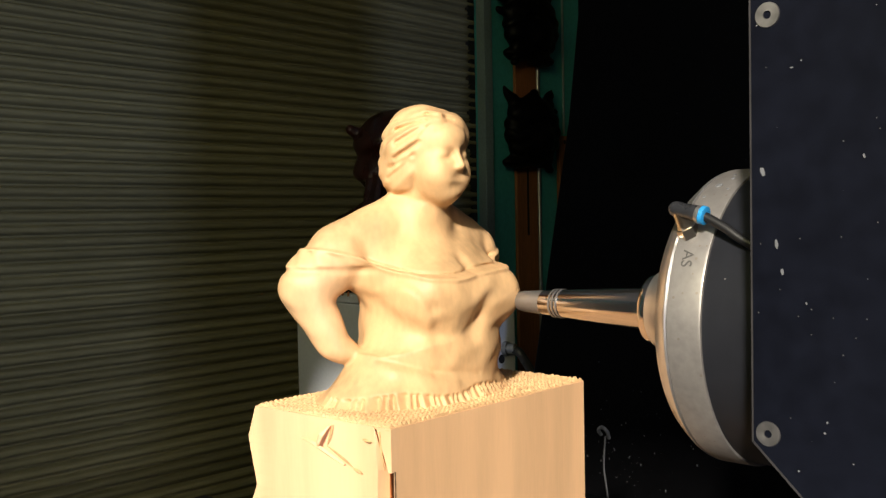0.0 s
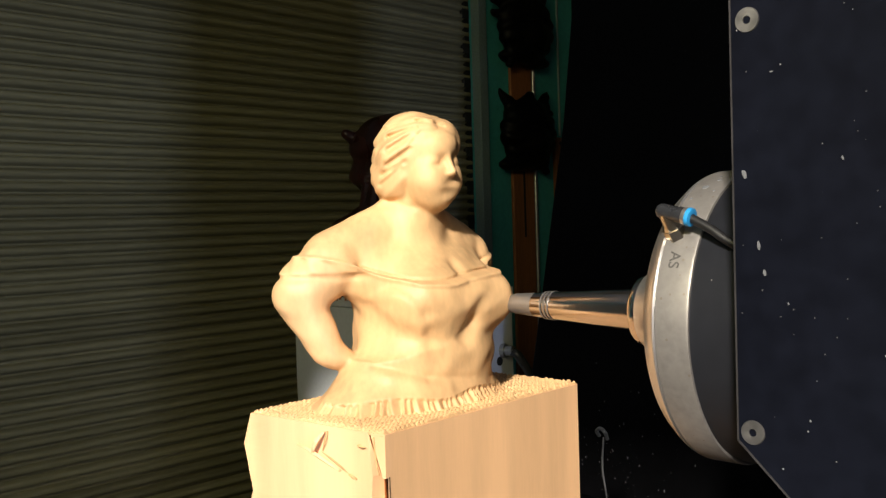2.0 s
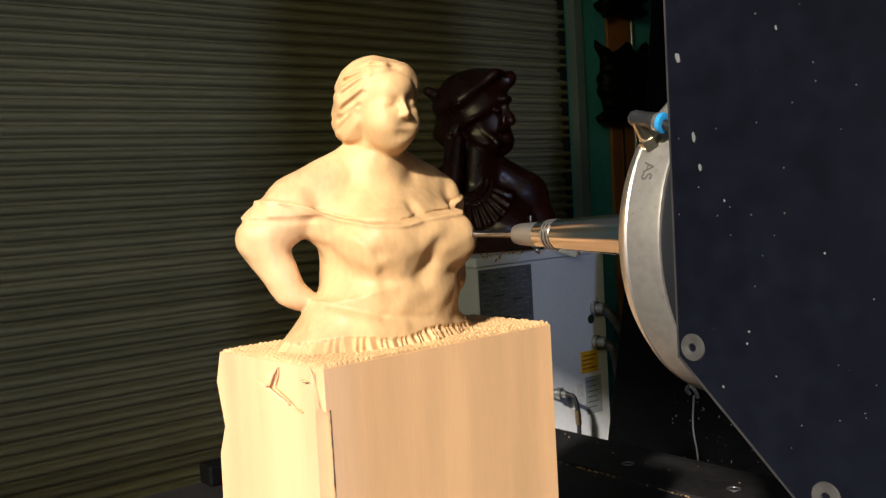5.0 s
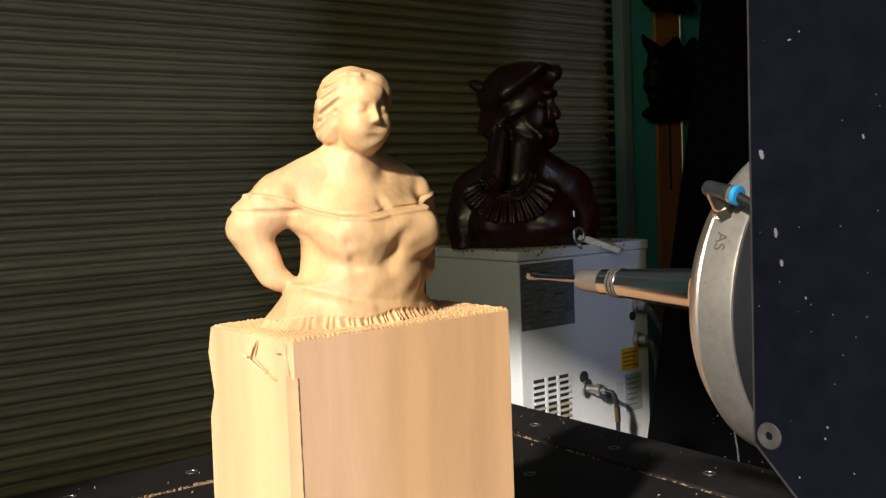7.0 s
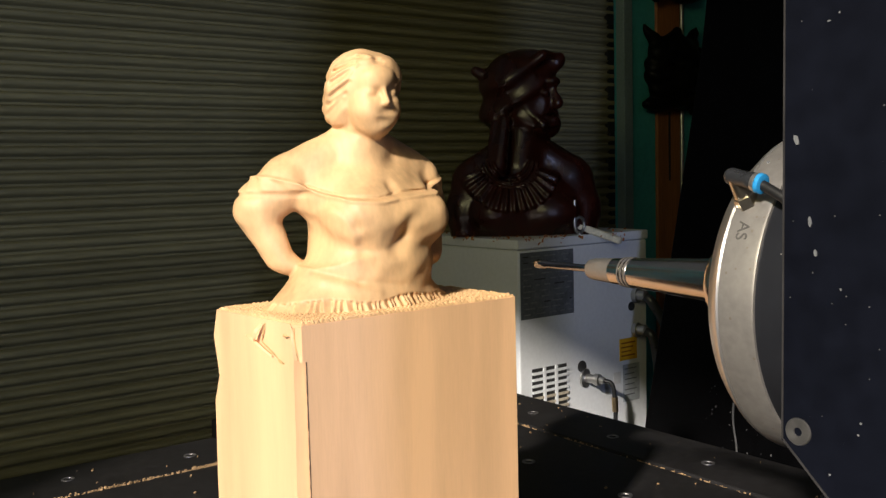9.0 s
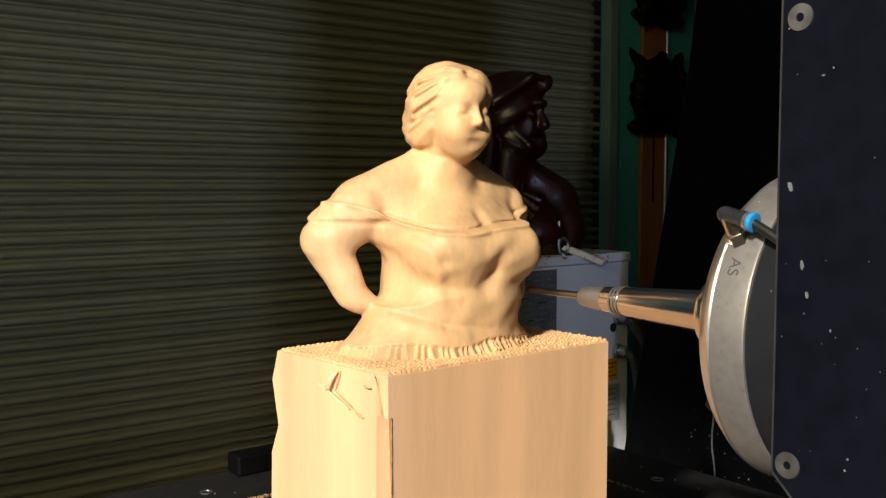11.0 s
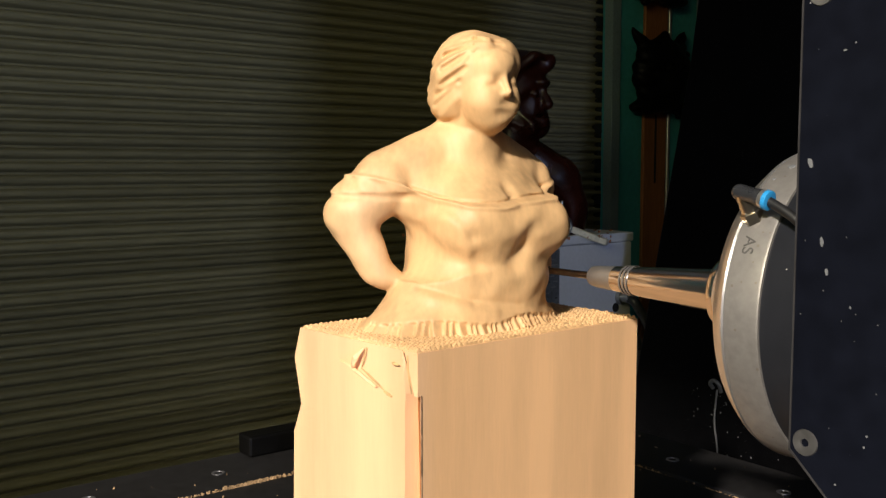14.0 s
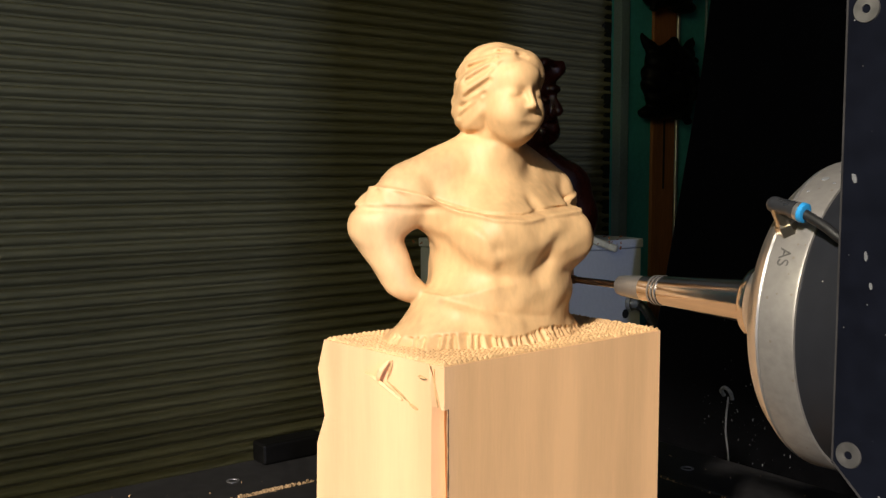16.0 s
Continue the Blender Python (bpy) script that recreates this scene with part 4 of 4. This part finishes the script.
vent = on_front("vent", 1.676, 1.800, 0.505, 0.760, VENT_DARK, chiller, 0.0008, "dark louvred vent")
for col, (a, b) in enumerate(((1.680, 1.715), (1.7205, 1.757), (1.763, 1.798))):
    for i in range(15):
        on_front("vent_bar", a - 0.004, b + 0.005, 0.744 - i * 0.0165, 0.7505 - i * 0.0165, VENT_DUST if i > 3 else CABINET, vent, 0.005)
for y in (1.7178, 1.760):
    on_front("vent_mullion", y - 0.004, y + 0.004, 0.505, 0.760, CABINET, vent, 0.0055)
part("badge", lathe([(0, 0.016), (0.002, 0.016), (0.003, 0.012), (0.003, 0.0002)], (CX1, 1.858, 0.742), (1, 0, 0), 20), INK, chiller, "small dark oval badge", smooth=True)
valve = part("drain_valve", lathe([(-0.001, 0.026), (0.004, 0.026), (0.006, 0.018), (0.006, 0.012), (0.03, 0.012), (0.032, 0.016), (0.045, 0.016), (0.047, 0.010), (0.06, 0.009)], (CX1, 1.870, 0.708), (1, 0.25, 0), 24), GALV, chiller, "steel drain valve", smooth=True)
part("drain_hose", tube(curve_points([(CX1 + 0.055, 1.884, 0.708), (CX1 + 0.075, 1.895, 0.70), (CX1 + 0.080, 1.900, 0.66), (CX1 + 0.078, 1.905, 0.60), (CX1 + 0.075, 1.905, 0.45)], 7), 0.006), BLACK_RUBBER, chiller, "black drain hose", smooth=True)
part("hose_ferrule", tube([(CX1 + 0.080, 1.9, 0.665), (CX1 + 0.079, 1.903, 0.625)], 0.0085), BRASS, chiller, "brass hose ferrule", smooth=True)
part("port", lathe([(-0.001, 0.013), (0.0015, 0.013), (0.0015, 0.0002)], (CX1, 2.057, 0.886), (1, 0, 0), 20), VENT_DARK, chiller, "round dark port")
for z, bend in ((0.915, 0.02), (0.817, 0.0)):
    part("hose_union", lathe([(-0.001, 0.021), (0.012, 0.021), (0.012, 0.015), (0.035, 0.015), (0.040, 0.010)], (CX1, 2.072, z), (1, 0.2, 0.05), 16), GALV, chiller, "galvanised hose union", smooth=True)
    part("coolant_hose", tube(curve_points([(CX1 + 0.03, 2.077, z), (CX1 + 0.055, 2.085, z - 0.02), (CX1 + 0.06 + bend, 2.10 + bend, z - 0.12), (CX1 + 0.05, 2.12 + bend, z - 0.30), (CX1 + 0.04, 2.14, 0.35)], 7), 0.013), GREY_PLASTIC, chiller, "dark grey coolant hose", smooth=True)

# things on the cabinet
EYE_AT = Vector((-1.7565, 1.862, CZ))
bolt = root("wire_hook", EYE_AT, "bent steel wire hook standing on the cabinet lid", "wire hook")
loop = [EYE_AT + Vector((0, -0.017, 0.095)), EYE_AT + Vector((0, -0.018, 0.060)), EYE_AT + Vector((0, -0.018, 0.034))] + [EYE_AT + Vector((0, -0.018 * math.cos(a), 0.027 - 0.021 * math.sin(a))) for a in [2 * math.pi * i / 12 for i in range(1, 13)]]
part("eye", tube(curve_points(loop, 4), 0.0042), GALV, bolt, smooth=True)
part("collar", lathe([(0, 0.008), (0.004, 0.008), (0.007, 0.005), (0.007, 0.0002)], EYE_AT, (0, 0, 1), 20), GALV, bolt, smooth=True)
offcut = prism([(0, 0), (0.03, 0.018), (0.09, 0.022), (0.125, 0.010), (0.120, -0.006), (0.07, -0.012), (0.02, -0.014)], 0, 0.016, "z", 0.003)
bmesh.ops.transform(offcut, verts=offcut.verts, matrix=Matrix.Translation((0, 0, 0.006)) @ pose(-1.800, 1.866, CZ + 0.016, 0, 21, 46) @ Matrix.Diagonal((1.2, 1.35, 1.2, 1)))
thing("plastic_offcut", offcut, BONE, "cream coloured offcut overhanging the edge of the cabinet lid", "offcut", smooth=False)


def dark_field(P):
    """A life-size turbaned bust in millimetres: x to the viewer's right, y to the viewer, z up."""
    X, Y, Z = P
    d = ell(P, (0, -10, 70), (185, 100, 130))
    for s in (-1, 1):
        d = blend(d, cap(P, (146 * s, -8, 150), (164 * s, 5, 60), 50, 46), 26)
        d = blend(d, cap(P, (168 * s, 5, 80), (160 * s, 10, -20), 44, 40), 16)
        d = blend(d, ell(P, (72 * s, 62, 62), (70, 42, 48)), 20)
        d = blend(d, cap(P, (30 * s, -10, 240), (124 * s, -10, 172), 42, 48), 26)
    d = blend(d, cap(P, (-8, -5, 180), (6, 5, 300), 60, 54), 20)
    face = ell(P, (30, 12, 355), (66, 62, 86))
    face = blend(face, ell(P, (62, 22, 300), (42, 40, 40)), 22)
    face = blend(face, cap(P, (82, 46, 396), (92, 58, 354), 9, 15), 14)
    face = blend(face, ell(P, (76, 34, 412), (26, 40, 15)), 10)
    face = carve(face, ell(P, (58, 84, 382), (26, 26, 17)), 10)
    face = blend(face, ell(P, (56, 66, 380), (13, 12, 9)), 5)
    face = carve(face, ell(P, (104, 40, 384), (16, 20, 14)), 8)
    face = carve(face, ell(P, (88, 62, 322), (30, 30, 5)), 6)
    face = blend(face, cap(P, (22, 66, 330), (50, 72, 296), 8, 10), 8)
    face = blend(face, cap(P, (50, 72, 296), (88, 58, 300), 10, 10), 8)
    face = blend(face, ell(P, (78, 48, 312), (20, 22, 9)), 8)
    face = carve(face, ell(P, (34, 92, 350), (34, 26, 36)), 10)
    face = blend(face, cap(P, (-14, 52, 322), (46, 56, 284), 11, 14), 18)
    face = blend(face, cap(P, (30, 66, 420), (14, 68, 385), 8, 9), 12)
    hood = ell(P, (-8, -2, 410), (104, 84, 96))
    hood = blend(hood, ell(P, (-66, -10, 340), (48, 56, 60)), 24)
    hood = blend(hood, cap(P, (50, 10, 455), (88, 14, 470), 36, 26), 20)
    hood = blend(hood, cap(P, (-40, 66, 400), (52, 62, 476), 10, 12), 10)
    hood = blend(hood, cap(P, (52, 62, 476), (102, 30, 484), 12, 12), 10)
    hood += 5 * np.sin(0.075 * Z - 0.05 * X + 0.03 * Y) * step01((Y + 70) / 60)
    hood = blend(hood, cap(P, (-92, 0, 430), (-124, 8, 448), 20, 14), 10)
    d = blend(d, blend(face, hood, 6), 14)
    d = blend(d, cap(P, (-50, 52, 310), (-72, 84, 182), 15, 22), 16)
    d = blend(d, cap(P, (-76, 40, 300), (-92, 66, 205), 12, 14), 14)
    # collar of radiating strips
    r = np.sqrt((X + 38) ** 2 + ((Z - 208) * 1.0) ** 2)
    th = np.arctan2(X + 38, 208 - Z)
    band = step01((r - 78) / 6) * step01((146 - r) / 6) * step01((1.28 - np.abs(th)) / 0.1) * step01(Y / 20)
    d -= band * (7 + 4 * np.sin(th * 34))
    ropes = step01((r - 44) / 5) * step01((80 - r) / 5) * step01((1.5 - np.abs(th)) / 0.1) * step01(Y / 20)
    d -= ropes * (5 + 5 * np.sin(r * 0.42))
    return np.maximum(d, -Z)


pts, quads = skin(dark_field, (-230, -130, -8), (230, 140, 520), 4.2)
c, s = 0.806, 0.592
xyz = pts * 0.001
right, near = np.array([s, c, 0]), np.array([c, -s, 0])
place = xyz[:, :1] * right + xyz[:, 1:2] * near + xyz[:, 2:] * np.array([0, 0, 1.0])
dark = new("dark_bust", skin_mesh("dark_bust", place, quads[:, ::-1], MAHOGANY))
dark.location = (-1.895, 1.785, CZ + 0.0005)
tagged(dark, "dark polished wooden bust with headdress and fanned collar on the cabinet", "bust")
dust_top = chips(11, 260, lambda r: (-1.90 + r.gauss(0, 0.11), 1.80 + r.gauss(0, 0.13), CZ), 0.004, "sawdust", "brown wood crumbs on the cabinet lid round the bust", PLANK)

# ---- what moves ----
TABLE_ROWS = [
    (0.0, 0.0000),
    (0.5, -0.0005),
    (1.0, -0.0000),
    (1.5, 0.0000),
    (2.0, 0.0012),
    (2.5, 0.0005),
    (3.0, 0.0015),
    (3.5, 0.0019),
    (4.0, 0.0006),
    (4.2, 0.0028),
    (6.3, -0.1695),
    (6.5, -0.1708),
    (7.0, -0.1623),
    (7.1, -0.1370),
    (7.2, -0.0980),
    (7.3, -0.0520),
    (7.4, -0.0310),
    (7.5, -0.0252),
    (8.0, -0.0253),
    (8.2, -0.0262),
    (8.4, -0.0360),
    (8.5, -0.0600),
    (8.6, -0.1250),
    (8.7, -0.1600),
    (8.8, -0.1680),
    (9.0, -0.1699),
    (9.2, -0.1683),
    (11.3, -0.0230),
    (11.5, -0.0203),
    (12.0, -0.0195),
    (12.5, -0.0177),
    (13.0, -0.0173),
    (13.5, -0.0169),
    (14.0, -0.0147),
    (14.5, -0.0148),
    (15.0, -0.0149),
    (15.5, -0.0122),
    (16.0, -0.0128),
]
HEAD_ROWS = [
    (0.0, -0.0000, 0.0000),
    (0.5, 0.0007, 0.0027),
    (1.0, -0.0021, 0.0116),
    (1.5, 0.0004, 0.0108),
    (2.0, 0.0008, 0.0014),
    (2.5, -0.0009, -0.0003),
    (3.0, 0.0005, 0.0038),
    (3.5, 0.0045, 0.0085),
    (4.0, -0.0041, 0.0105),
    (4.2, 0.0027, 0.0099),
    (6.3, -0.0032, 0.0090),
    (6.5, -0.0034, 0.0083),
    (6.6, 0.0020, -0.0040),
    (6.7, 0.0080, -0.0240),
    (6.8, 0.0130, -0.0295),
    (7.0, 0.0189, -0.0305),
    (7.5, 0.0171, -0.0288),
    (8.0, 0.0114, -0.0279),
    (8.5, 0.0098, -0.0302),
    (9.0, 0.0104, -0.0310),
    (9.2, 0.0180, -0.0315),
    (11.3, 0.0129, -0.0279),
    (11.5, 0.0182, -0.0289),
    (12.0, 0.0106, -0.0312),
    (12.5, 0.0111, -0.0338),
    (13.0, 0.0188, -0.0304),
    (13.5, 0.0109, -0.0333),
    (14.0, 0.0124, -0.0333),
    (14.5, 0.0192, -0.0313),
    (15.0, 0.0098, -0.0334),
    (15.5, 0.0116, -0.0336),
    (16.0, 0.0180, -0.0316),
]

def ride(ob, rows):
    b = Vector(ob["base"])
    walk(ob, [(t, Matrix.Translation(b + Vector(off))) for t, off in rows])


def motions():
    carried = [(t, (x, 0, 0)) for t, x in TABLE_ROWS]
    for ob in (table, clamp, dust, dust_wide, carving):
        ride(ob, carried)
    ride(head, [(t, (0, y, z)) for t, y, z in HEAD_ROWS])


motions()
